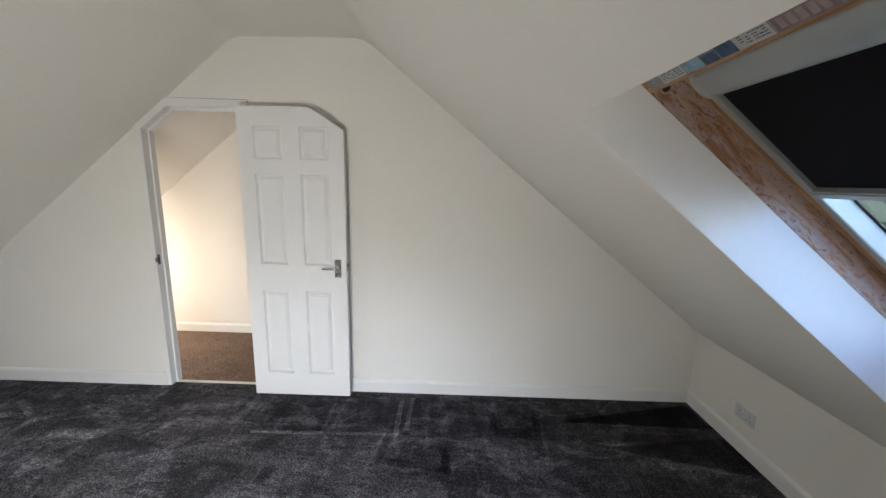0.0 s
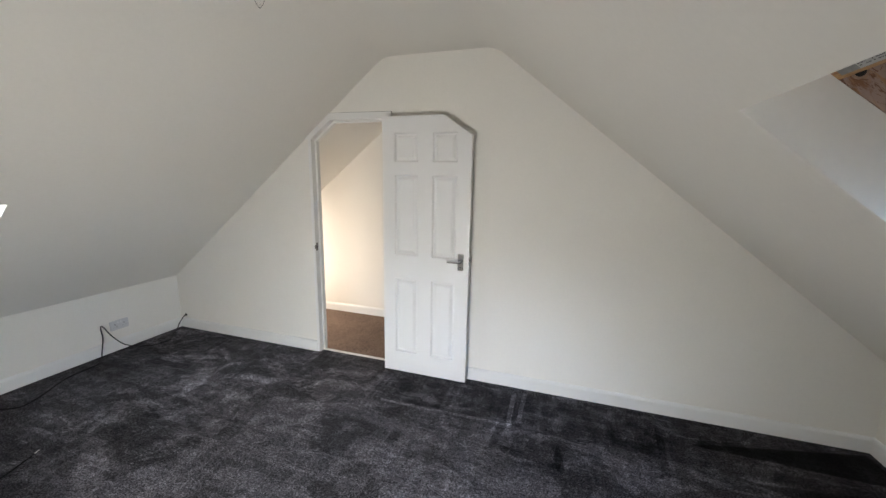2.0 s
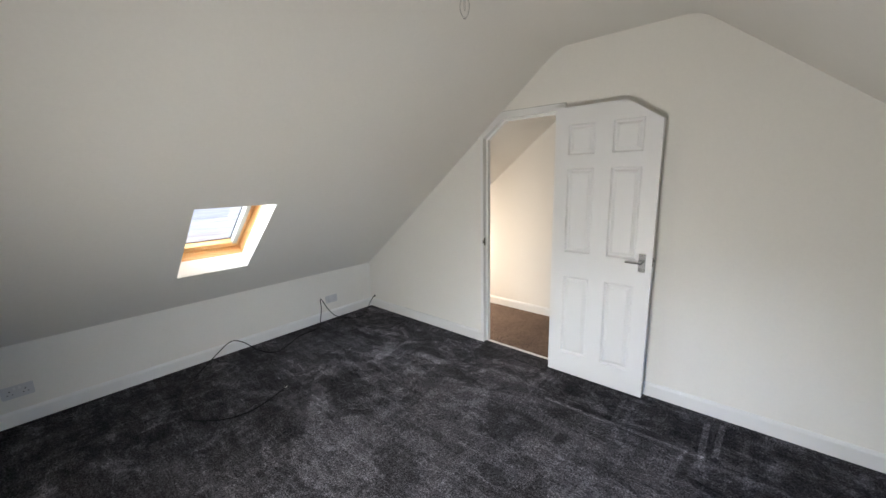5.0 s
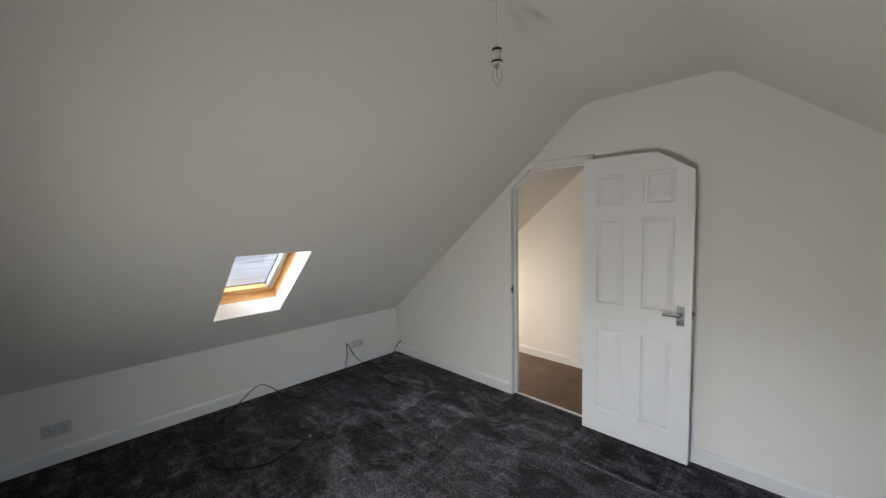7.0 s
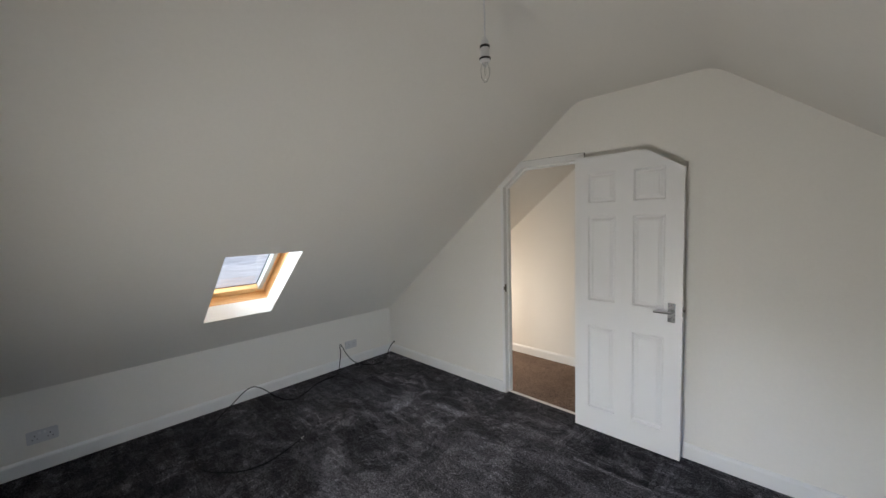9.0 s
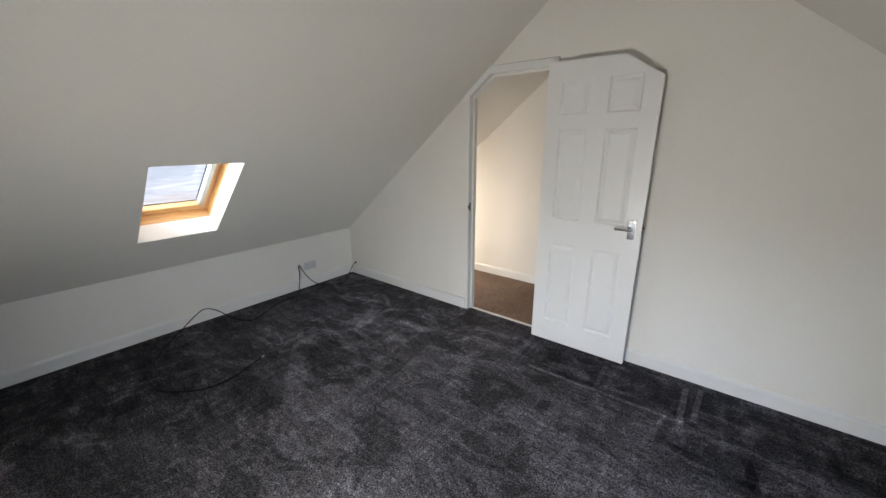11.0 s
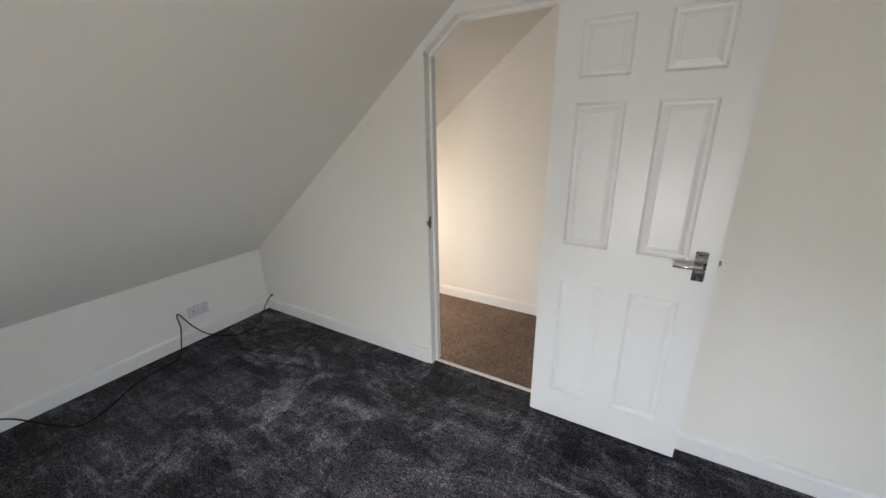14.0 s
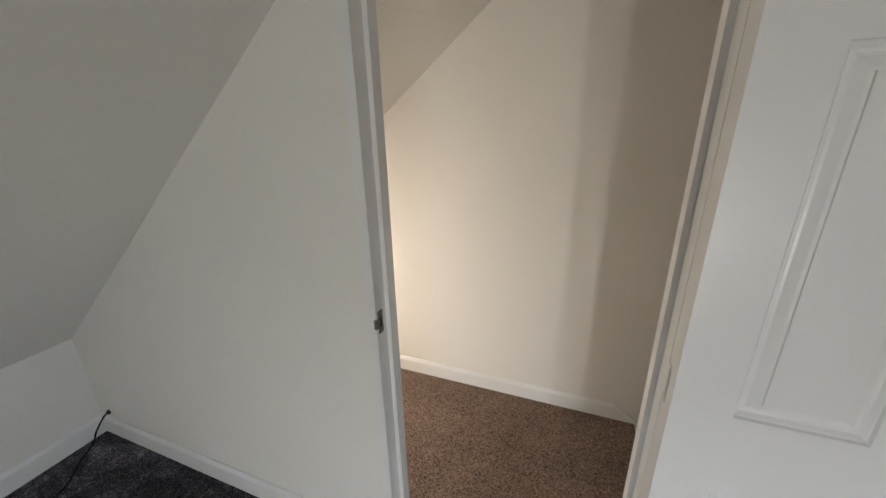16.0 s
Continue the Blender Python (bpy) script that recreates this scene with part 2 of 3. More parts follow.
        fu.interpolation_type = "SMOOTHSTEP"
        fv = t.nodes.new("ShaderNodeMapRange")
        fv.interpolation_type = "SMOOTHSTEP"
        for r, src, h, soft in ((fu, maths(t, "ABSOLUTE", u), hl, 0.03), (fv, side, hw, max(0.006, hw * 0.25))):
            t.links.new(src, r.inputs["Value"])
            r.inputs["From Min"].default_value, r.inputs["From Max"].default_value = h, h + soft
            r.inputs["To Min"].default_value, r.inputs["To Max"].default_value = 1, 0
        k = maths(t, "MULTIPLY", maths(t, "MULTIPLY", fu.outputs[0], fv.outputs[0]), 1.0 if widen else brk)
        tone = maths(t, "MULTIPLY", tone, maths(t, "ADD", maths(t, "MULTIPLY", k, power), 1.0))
    col = t.nodes.new("ShaderNodeVectorMath")
    col.operation = "SCALE"
    col.inputs[0].default_value = (0.112, 0.107, 0.120)
    t.links.new(tone, col.inputs["Scale"])
    t.links.new(col.outputs[0], b.inputs["Base Color"])
    bp = t.nodes.new("ShaderNodeBump")
    bp.inputs["Strength"].default_value, bp.inputs["Distance"].default_value = 0.9, 0.006
    t.links.new(tuft, bp.inputs["Height"])
    t.links.new(bp.outputs[0], b.inputs["Normal"])
    return m


TRACKS_AND_DIMMING = [
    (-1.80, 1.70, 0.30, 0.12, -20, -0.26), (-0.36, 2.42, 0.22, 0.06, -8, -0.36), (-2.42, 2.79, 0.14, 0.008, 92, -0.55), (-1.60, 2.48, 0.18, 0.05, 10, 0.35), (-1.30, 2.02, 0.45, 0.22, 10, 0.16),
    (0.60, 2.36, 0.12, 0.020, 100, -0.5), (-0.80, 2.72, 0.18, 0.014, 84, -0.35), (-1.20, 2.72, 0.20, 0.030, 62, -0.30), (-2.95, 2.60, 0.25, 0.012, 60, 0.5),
    # patch at (-2.15, 1.00): worn pile, also painted darker where skylight falls too bright
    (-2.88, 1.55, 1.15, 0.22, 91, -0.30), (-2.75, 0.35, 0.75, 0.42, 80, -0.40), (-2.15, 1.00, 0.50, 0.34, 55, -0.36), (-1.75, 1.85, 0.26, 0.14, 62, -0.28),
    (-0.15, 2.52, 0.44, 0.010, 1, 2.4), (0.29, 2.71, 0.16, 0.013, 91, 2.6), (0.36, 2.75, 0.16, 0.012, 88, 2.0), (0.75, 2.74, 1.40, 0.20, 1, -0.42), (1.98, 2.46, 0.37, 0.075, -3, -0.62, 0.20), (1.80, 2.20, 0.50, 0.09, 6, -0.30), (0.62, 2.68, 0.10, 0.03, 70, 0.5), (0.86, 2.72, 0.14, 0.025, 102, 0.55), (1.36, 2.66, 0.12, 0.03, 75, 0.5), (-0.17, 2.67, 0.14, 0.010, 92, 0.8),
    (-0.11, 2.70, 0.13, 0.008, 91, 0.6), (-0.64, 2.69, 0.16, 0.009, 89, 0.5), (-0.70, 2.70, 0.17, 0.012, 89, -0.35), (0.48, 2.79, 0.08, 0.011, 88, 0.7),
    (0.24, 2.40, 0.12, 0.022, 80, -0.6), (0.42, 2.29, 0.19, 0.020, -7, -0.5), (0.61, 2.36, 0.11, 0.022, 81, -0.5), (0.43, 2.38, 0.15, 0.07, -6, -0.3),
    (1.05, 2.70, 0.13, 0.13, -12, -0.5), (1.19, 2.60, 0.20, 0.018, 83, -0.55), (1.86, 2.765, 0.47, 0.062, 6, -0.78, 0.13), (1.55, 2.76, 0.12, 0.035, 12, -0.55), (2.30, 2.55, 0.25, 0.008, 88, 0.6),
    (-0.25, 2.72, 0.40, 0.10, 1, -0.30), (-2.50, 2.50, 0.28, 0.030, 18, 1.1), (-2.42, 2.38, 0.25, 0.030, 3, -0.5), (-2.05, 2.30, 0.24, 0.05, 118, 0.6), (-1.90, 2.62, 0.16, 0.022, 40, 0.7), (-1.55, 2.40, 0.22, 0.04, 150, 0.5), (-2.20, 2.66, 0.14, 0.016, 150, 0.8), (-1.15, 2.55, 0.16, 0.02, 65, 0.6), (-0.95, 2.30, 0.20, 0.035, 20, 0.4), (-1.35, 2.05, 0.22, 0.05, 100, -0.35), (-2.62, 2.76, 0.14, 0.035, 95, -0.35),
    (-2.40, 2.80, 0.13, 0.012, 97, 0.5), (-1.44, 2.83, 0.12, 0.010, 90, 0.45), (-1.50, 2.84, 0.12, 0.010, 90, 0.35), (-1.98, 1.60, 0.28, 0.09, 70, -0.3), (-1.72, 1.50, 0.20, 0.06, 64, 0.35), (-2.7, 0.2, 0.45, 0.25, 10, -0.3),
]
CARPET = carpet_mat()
HALLCARPET = mat("brown_fleck_carpet", (0.195, 0.140, 0.112), 0.95, var=0.12, var_scale=4, fine=0.75, fine_scale=150, bump=0.9, bump_scale=120, spec=0.1)
GROUND = mat("pale_paving", (0.50, 0.50, 0.515), 0.9, var=0.25, var_scale=0.35, fine=0.1, fine_scale=4)
# lawn on the east side of the house, paving on the west
gt = GROUND.node_tree
gb = gt.nodes["Principled BSDF"]
gm = gt.nodes.new("ShaderNodeMix")
gm.data_type = "RGBA"
gsep = gt.nodes.new("ShaderNodeSeparateXYZ")
gco = gt.nodes.new("ShaderNodeTexCoord").outputs["Object"]
gt.links.new(gco, gsep.inputs[0])
gt.links.new(scaled(gt, gsep.outputs[0], 0.0, 1.0, None, 0.5, 1.5), gm.inputs[0])
gt.links.new(gb.inputs["Base Color"].links[0].from_socket, gm.inputs[6])
gm.inputs[7].default_value = (0.05, 0.08, 0.025, 1)
gt.links.new(gm.outputs[2], gb.inputs["Base Color"])
PATHM = mat("concrete_path", (0.72, 0.72, 0.70), 0.9, var=0.1, var_scale=1)

# ---- mesh helpers ----


def part(name, bm, material, parent=None, label="", kind="", smooth=False):
    me = bpy.data.meshes.new(name)
    bmesh.ops.recalc_face_normals(bm, faces=bm.faces)
    if smooth:
        for f in bm.faces:
            f.smooth = True
    bm.to_mesh(me)
    bm.free()
    me.materials.append(material)
    ob = new(name, me)
    if smooth:
        me.set_sharp_from_angle(angle=radians(35))
    if parent:
        ob.parent = parent
    return tagged(ob, label, "", "", kind)


def box(bm, x0, x1, y0, y1, z0, z1, bevel=0.0, m=None):
    made = bmesh.ops.create_cube(bm, size=1)["verts"]
    for v in made:
        v.co = Vector(((x0 + x1) / 2 + v.co.x * (x1 - x0), (y0 + y1) / 2 + v.co.y * (y1 - y0), (z0 + z1) / 2 + v.co.z * (z1 - z0)))
    if bevel:
        edges = list({e for v in made for e in v.link_edges})
        made = bmesh.ops.bevel(bm, geom=edges, offset=bevel, segments=2, affect="EDGES", clamp_overlap=True)["verts"]
    if m is not None:
        bmesh.ops.transform(bm, matrix=m, verts=[v for v in made if v.is_valid])
    return bm


def boxes(*rows, bevel=0.0):
    bm = bmesh.new()
    for r in rows:
        box(bm, *r, bevel=bevel)
    return bm


def prism(outline, a, b, axis="y", bm=None):
    """A solid with the outline (pairs) drawn across the axis, from a to b along it."""
    bm = bm or bmesh.new()
    place = {"y": lambda p, d: (p[0], d, p[1]), "z": lambda p, d: (p[0], p[1], d), "x": lambda p, d: (d, p[0], p[1])}[axis]
    one = [bm.verts.new(place(p, a)) for p in outline]
    two = [bm.verts.new(place(p, b)) for p in outline]
    caps = [bm.faces.new(one), bm.faces.new(two[::-1])]
    for i in range(len(outline)):
        j = (i + 1) % len(outline)
        bm.faces.new((one[i], two[i], two[j], one[j]))
    bmesh.ops.triangulate(bm, faces=caps)
    return bm


def band(outer, inner, a, b, bm=None):
    """A bent strip between two open lines of (x, z), from y a to b."""
    bm = bm or bmesh.new()
    for i in range(len(outer) - 1):
        prism([outer[i], outer[i + 1], inner[i + 1], inner[i]], a, b, "y", bm)
    bmesh.ops.remove_doubles(bm, verts=bm.verts, dist=0.0002)
    return bm


def lathe(profile, seg=32, at=(0, 0, 0)):
    """A turned body round z: profile of (radius, z)."""
    bm = bmesh.new()
    rings = []
    for r, z in profile:
        if r < 1e-6:
            rings.append([bm.verts.new((at[0], at[1], at[2] + z))])
        else:
            rings.append([bm.verts.new((at[0] + r * math.cos(2 * math.pi * i / seg), at[1] + r * math.sin(2 * math.pi * i / seg), at[2] + z)) for i in range(seg)])
    for a, b in zip(rings, rings[1:]):
        for i in range(seg):
            j = (i + 1) % seg
            if len(a) == 1:
                bm.faces.new((a[0], b[i], b[j]))
            elif len(b) == 1:
                bm.faces.new((a[i], b[0], a[j]))
            else:
                bm.faces.new((a[i], b[i], b[j], a[j]))
    return bm


def tube(points, radius, seg=8, steps=8):
    """A round cord along a smooth line through the points."""
    P = [Vector(p) for p in points]
    P = [P[0] * 2 - P[1]] + P + [P[-1] * 2 - P[-2]]
    line = []
    for i in range(1, len(P) - 2):
        for k in range(steps):
            u = k / steps
            a, b, c, d = P[i - 1 : i + 3]
            line.append(0.5 * ((2 * b) + (c - a) * u + (2 * a - 5 * b + 4 * c - d) * u * u + (3 * b - a - 3 * c + d) * u**3))
    line.append(P[-2])
    bm = bmesh.new()
    rings = []
    for i, p in enumerate(line):
        way = (line[min(i + 1, len(line) - 1)] - line[max(i - 1, 0)]).normalized()
        side = way.cross(Vector((0.13, 0.21, 1))).normalized()
        up = side.cross(way)
        rings.append([bm.verts.new(p + radius * (math.cos(2 * math.pi * k / seg) * side + math.sin(2 * math.pi * k / seg) * up)) for k in range(seg)])
    for a, b in zip(rings, rings[1:]):
        for k in range(seg):
            bm.faces.new((a[k], a[(k + 1) % seg], b[(k + 1) % seg], b[k]))
    bm.faces.new(rings[0][::-1])
    bm.faces.new(rings[-1])
    return bm


def thing(name, label, category, at=(0, 0, 0), group="", kind=""):
    ob = new(name)
    ob.location = at
    ob.empty_display_size = 0.1
    return tagged(ob, label, category, group, kind)


# ---- the room ----
XL, XR, YS, YN, YNB, YH = -3.155, 2.380, -0.185, 2.996, 3.070, 3.955
SLOPE = 0.80
LZ = lambda x: 1.383 + SLOPE * (x + 2.10)
RZ = lambda x: 1.720 - SLOPE * (x - 0.90)
FLAT = 2.42
XA, XB = -2.10 + (FLAT - 1.383) / SLOPE, 0.90 - (FLAT - 1.720) / SLOPE
WL = (0.972, 1.465)
WR = (0.335, 1.475)
WLX = (-2.757, -2.10)
WRX = (0.90, 1.87)


def roof_profile():
    """Inner line of the ceiling from knee to knee, with soft bends, and whether a stretch holds a window."""
    pts = [(XL - 0.06, LZ(XL - 0.06)), (WLX[0], LZ(WLX[0])), (WLX[1], LZ(WLX[1]))]
    for a, b, c in (((XA - 0.07, LZ(XA - 0.07)), (XA, FLAT), (XA + 0.07, FLAT)), ((XB - 0.07, FLAT), (XB, FLAT), (XB + 0.07, RZ(XB + 0.07)))):
        for i in range(9):
            u = i / 8
            pts.append(tuple((1 - u) ** 2 * a[k] + 2 * u * (1 - u) * b[k] + u * u * c[k] for k in (0, 1)))
    pts += [(WRX[0], RZ(WRX[0])), (WRX[1], RZ(WRX[1])), (XR + 0.06, RZ(XR + 0.06))]
    return pts


def build_ceiling():
    pts = roof_profile()
    thick = 0.12
    outer = []
    for i, p in enumerate(pts):
        a, b = pts[max(i - 1, 0)], pts[min(i + 1, len(pts) - 1)]
        d = Vector((b[0] - a[0], b[1] - a[1])).normalized()
        outer.append((p[0] - d.y * thick, p[1] + d.x * thick))
    ys = [YS - 0.15, WR[0], WL[0], WL[1], WR[1], YH + 0.12]
    left, right = 1, len(pts) - 3
    hole = lambda i, j: (i == left and ys[j] >= WL[0] - 0.001 and ys[j + 1] <= WL[1] + 0.001) or (i == right and ys[j] >= WR[0] - 0.001 and ys[j + 1] <= WR[1] + 0.001)
    bm = bmesh.new()
    g = [[[bm.verts.new((p[0], y, p[1])) for y in ys] for p in line] for line in (pts, outer)]
    n, mcols = len(pts) - 1, len(ys) - 1
    solid = lambda i, j: 0 <= i < n and 0 <= j < mcols and not hole(i, j)
    for i in range(n):
        for j in range(mcols):
            if hole(i, j):
                continue
            for k in (0, 1):
                bm.faces.new((g[k][i][j], g[k][i + 1][j], g[k][i + 1][j + 1], g[k][i][j + 1]))
            for di, dj, e in ((-1, 0, ((i, j), (i, j + 1))), (1, 0, ((i + 1, j), (i + 1, j + 1))), (0, -1, ((i, j), (i + 1, j))), (0, 1, ((i, j + 1), (i + 1, j + 1)))):
                if not solid(i + di, j + dj):
                    (a, b), (c, d) = e
                    bm.faces.new((g[0][a][b], g[0][c][d], g[1][c][d], g[1][a][b]))
    ob = part("ceiling", bm, WALL, kind="structure", smooth=True)
    return ob


build_ceiling()


def gable(y0, y1, name, material, opening=None, z0=-0.02):
    """A wall across the house, cut to the roof and let 4 cm into it. opening: a line of (x, z) from its left foot to its right foot."""
    tops = [(x, z + 0.04) for x, z in roof_profile()]
    height = lambda x: float(np.interp(x, [p[0] for p in tops], [p[1] for p in tops]))
    x0, x1 = XL - 0.04, XR + 0.04
    xs = sorted({round(p[0], 5) for p in tops if x0 < p[0] < x1} | {x0, x1} | ({p[0] for p in opening} if opening else set()))
    ox, oz = ([p[0] for p in opening[1:-1]], [p[1] for p in opening[1:-1]]) if opening else ([9, 9.1], [0, 0])
    bm = bmesh.new()
    quad = lambda *c: bm.faces.new([bm.verts.new(v) for v in c])
    for a, b in zip(xs, xs[1:]):
        inside = ox[0] - 1e-4 < (a + b) / 2 < ox[-1] + 1e-4
        za, zb = (float(np.interp(a, ox, oz)), float(np.interp(b, ox, oz))) if inside else (z0, z0)
        for y in (y0, y1):
            quad((a, y, za), (b, y, zb), (b, y, height(b)), (a, y, height(a)))
        quad((a, y0, za), (b, y0, zb), (b, y1, zb), (a, y1, za))
        quad((a, y0, height(a)), (b, y0, height(b)), (b, y1, height(b)), (a, y1, height(a)))
    for x in (x0, x1):
        quad((x, y0, z0), (x, y1, z0), (x, y1, height(x)), (x, y0, height(x)))
    if opening:
        for x, z in (opening[0][0], opening[1][1]), (opening[-1][0], opening[-2][1]):
            quad((x, y0, z0), (x, y1, z0), (x, y1, z), (x, y0, z))
    bmesh.ops.remove_doubles(bm, verts=bm.verts, dist=0.0002)
    return part(name, bm, material, kind="structure")


# door opening: the lining's outer and inner line
DO = [(-1.483, -0.02), (-1.483, 1.864), (-1.283, 2.018), (-0.737, 2.018), (-0.737, -0.02)]
DI = [(-1.455, -0.02), (-1.455, 1.848), (-1.270, 1.990), (-0.765, 1.990), (-0.765, -0.02)]
DS = [(-1.442, -0.02), (-1.442, 1.836), (-1.262, 1.976), (-0.778, 1.976), (-0.778, -0.02)]
# the room side is white, the landing side its own cream sheet
gable(YN, YNB - 0.004, "wall_north", WALL, opening=DO)
gable(YNB - 0.004, YNB, "wall_landing_south", HALLWALL, opening=DO)
gable(YH, YH + 0.1, "wall_landing_north", HALLWALL, z0=-1.6)

# south gable with an unseen window, assumed behind the start
GX0, GX1, GZ0, GZ1 = -0.72, 0.16, 0.22, 1.02
bm = bmesh.new()
pf = roof_profile()
prism([(XL - 0.04, -0.02), (XL - 0.04, LZ(XL - 0.04) + 0.04)] + [(x, z + 0.04) for x, z in pf if XL < x < GX0] + [(GX0, FLAT + 0.04), (GX0, -0.02)], YS - 0.12, YS, "y", bm)
prism([(GX1, -0.02), (GX1, FLAT + 0.02)] + [(x, z + 0.04) for x, z in pf if GX1 < x < XR] + [(XR + 0.04, RZ(XR + 0.04) + 0.04), (XR + 0.04, -0.02)], YS - 0.12, YS, "y", bm)
box(bm, GX0, GX1, YS - 0.12, YS, -0.02, GZ0)
box(bm, GX0, GX1, YS - 0.12, YS, GZ1, FLAT + 0.04)
part("wall_south", bm, WALL, kind="structure")
w3 = thing("window_3", "unseen white framed gable window with two panes, added for its light", "window", ((GX0 + GX1) / 2, YS - 0.06, GZ0), kind="structure")


def under(ob, parent):
    """Hangs ob, modelled in the room's places, under a parent that stands elsewhere."""
    ob.parent = parent
    top, m = parent, Matrix.Identity(4)
    while top:
        m = top.matrix_basis @ m if top is parent else top.matrix_basis @ m
        top = top.parent
    ob.matrix_basis = m.inverted() @ ob.matrix_basis
    return ob


f = 0.04
under(part("window_frame", boxes((GX0, GX0 + f, YS - 0.09, YS - 0.03, GZ0, GZ1), (GX1 - f, GX1, YS - 0.09, YS - 0.03, GZ0, GZ1), (GX0 + f, GX1 - f, YS - 0.09, YS - 0.03, GZ0, GZ0 + f), (GX0 + f, GX1 - f, YS - 0.09, YS - 0.03, GZ1 - f, GZ1), (-0.32, -0.24, YS - 0.09, YS - 0.03, GZ0 + f, GZ1 - f), bevel=0.003), GLOSS), w3)
for a, b in ((GX0 + f, -0.32), (-0.24, GX1 - f)):
    p = under(part("pane", boxes((a, b, YS - 0.064, YS - 0.058, GZ0 + f, GZ1 - f)), GLASS), w3)
    p.visible_shadow = False

part("wall_west", boxes((XL - 0.1, XL, YS - 0.12, YH, -0.02, LZ(XL) + 0.012)), WALL, kind="structure")
part("wall_east", boxes((XR, XR + 0.1, YS - 0.12, YH, -0.02, RZ(XR) + 0.012)), WALL, kind="structure")

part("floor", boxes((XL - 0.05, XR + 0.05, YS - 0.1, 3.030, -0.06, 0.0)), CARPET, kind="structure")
part("floor_landing", boxes((XL - 0.05, -0.60, 3.048, YH + 0.02, -0.06, 0.004)), HALLCARPET, kind="structure")
part("landing_gap", boxes((-0.60, XR + 0.05, 3.048, YNB, -0.06, -0.01)), HALLWALL, kind="structure")

# stairs that go down from the landing
stairs = thing("stairs", "brown carpeted stairs going down from the landing", "stairs", (-0.60, 3.5, -0.19), kind="structure")
for i in range(6):
    under(part("tread", boxes((-0.60 + 0.22 * i, -0.38 + 0.22 * i, YNB, YH, -0.19 * (i + 1) - 0.05, -0.19 * (i + 1)), bevel=0.008), HALLCARPET), stairs)
    under(part("riser", boxes((-0.618 + 0.22 * i, -0.602 + 0.22 * i, YNB, YH, -0.19 * (i + 1), -0.19 * i - 0.05)), HALLCARPET), stairs)
part("wall_stair_end", boxes((0.72, 0.8, YNB - 0.02, YH + 0.02, -1.6, 2.44)), HALLWALL, kind="structure")
part("wall_stair_low", boxes((-0.7, 0.8, YNB - 0.06, YNB - 0.001, -1.6, -0.03)), HALLWALL, kind="structure")
part("floor_below", boxes((-0.7, 0.8, YNB - 0.06, YH + 0.1, -1.7, -1.6)), HALLCARPET, kind="structure")


def skirting(name, length, m, height=0.098, thick=0.016, material=GLOSS):
    """A board along x, its back at y 0, with a chamfered top."""
    bm = prism([(0, 0), (0, height), (-thick * 0.30, height), (-thick * 0.60, height - 0.005), (-thick * 0.92, height - 0.014), (-thick, height - 0.020), (-thick, 0)], 0, length, "x")
    ob = part(name, bm, material, kind="structure")
    ob.matrix_basis = m
    return ob


skirting("baseboard", -1.484 - XL, pose(XL, YN - 0.0005, 0))
skirting("baseboard", XR + 0.736, pose(-0.736, YN - 0.0005, 0))
skirting("baseboard", YN - YS, pose(XL + 0.0005, YS, 0, rz=90))
skirting("baseboard", YN - YS, pose(XR - 0.0005, YN, 0, rz=-90))
skirting("baseboard", XR - XL, pose(XR, YS + 0.0005, 0, rz=180))
skirting("baseboard", 2.45, pose(-3.15, YH - 0.0005, 0.004), 0.09)
part("baseboard", prism([(-0.70, 0.0), (-0.70, 0.092), (-0.585, 0.012), (-0.585, -0.10)], YH - 0.0165, YH - 0.0005), GLOSS, kind="structure")

# ---- door lining ----
door = thing("door_1", "open white six-panel door with a clipped top corner, folded back to the wall", "door", (-1.11, 3.03, 0), kind="structure")
lining = under(part("lining", band(DO, DI, YN - 0.012, YNB + 0.006), GLOSS), door)
under(part("door_stop", band(DI, DS, 3.036, YNB + 0.006), GLOSS), door)
under(part("head_board", prism([(-1.470, 1.850), (-1.530, 1.850), (-1.528, 1.856), (-1.298, 2.044), (-0.741, 2.037), (-0.741, 2.0), (-1.276, 2.0)], YN - 0.010, YN - 0.0005), GLOSS), door)
# shade in the joint round the head board, painted as thin dark strips
JOINTSHADE = mat("joint_shade", (0.10, 0.09, 0.08), 0.8, var=0.3, var_scale=40)
bm = bmesh.new()
for p, q in (((-1.531, 1.853), (-1.3005, 2.0445)), ((-1.3005, 2.0445), (-0.739, 2.0390)), ((-0.7395, 2.0390), (-0.7395, 2.000))):
    d = Vector((q[0] - p[0], q[1] - p[1])).normalized() * 0.0018
    prism([(p[0] - d.y, p[1] + d.x), (q[0] - d.y, q[1] + d.x), (q[0] + d.y, q[1] - d.x), (p[0] + d.y, p[1] - d.x)], YN - 0.0035, YN - 0.0003, "y", bm)
under(part("joint_shade_line", bm, JOINTSHADE), door)
under(part("filler", prism([(-1.4835, 1.852), (-1.4835, 0.45), (-1.487, 0.9), (-1.499, 1.5), (-1.505, 1.852)], YN - 0.004, YN - 0.0003), WALL), door)
bm = boxes((-1.4558, -1.453, 2.992, 3.016, 0.925, 0.995), (-1.462, -1.453, 2.981, 2.993, 0.945, 0.975), bevel=0.001)
under(part("strike_plate", bm, STEEL, label="worn steel strike plate"), door)
under(part("strike_hole", boxes((-1.4529, -1.4524, 2.998, 3.009, 0.945, 0.975)), DARK), door)
th = thing("threshold_strip", "white painted threshold strip between grey and brown carpet", "threshold", (-1.11, 3.039, 0), kind="structure")
under(part("strip", boxes((-1.442, -0.778, 3.028, 3.050, -0.02, 0.010), bevel=0.004), THRESH), th)

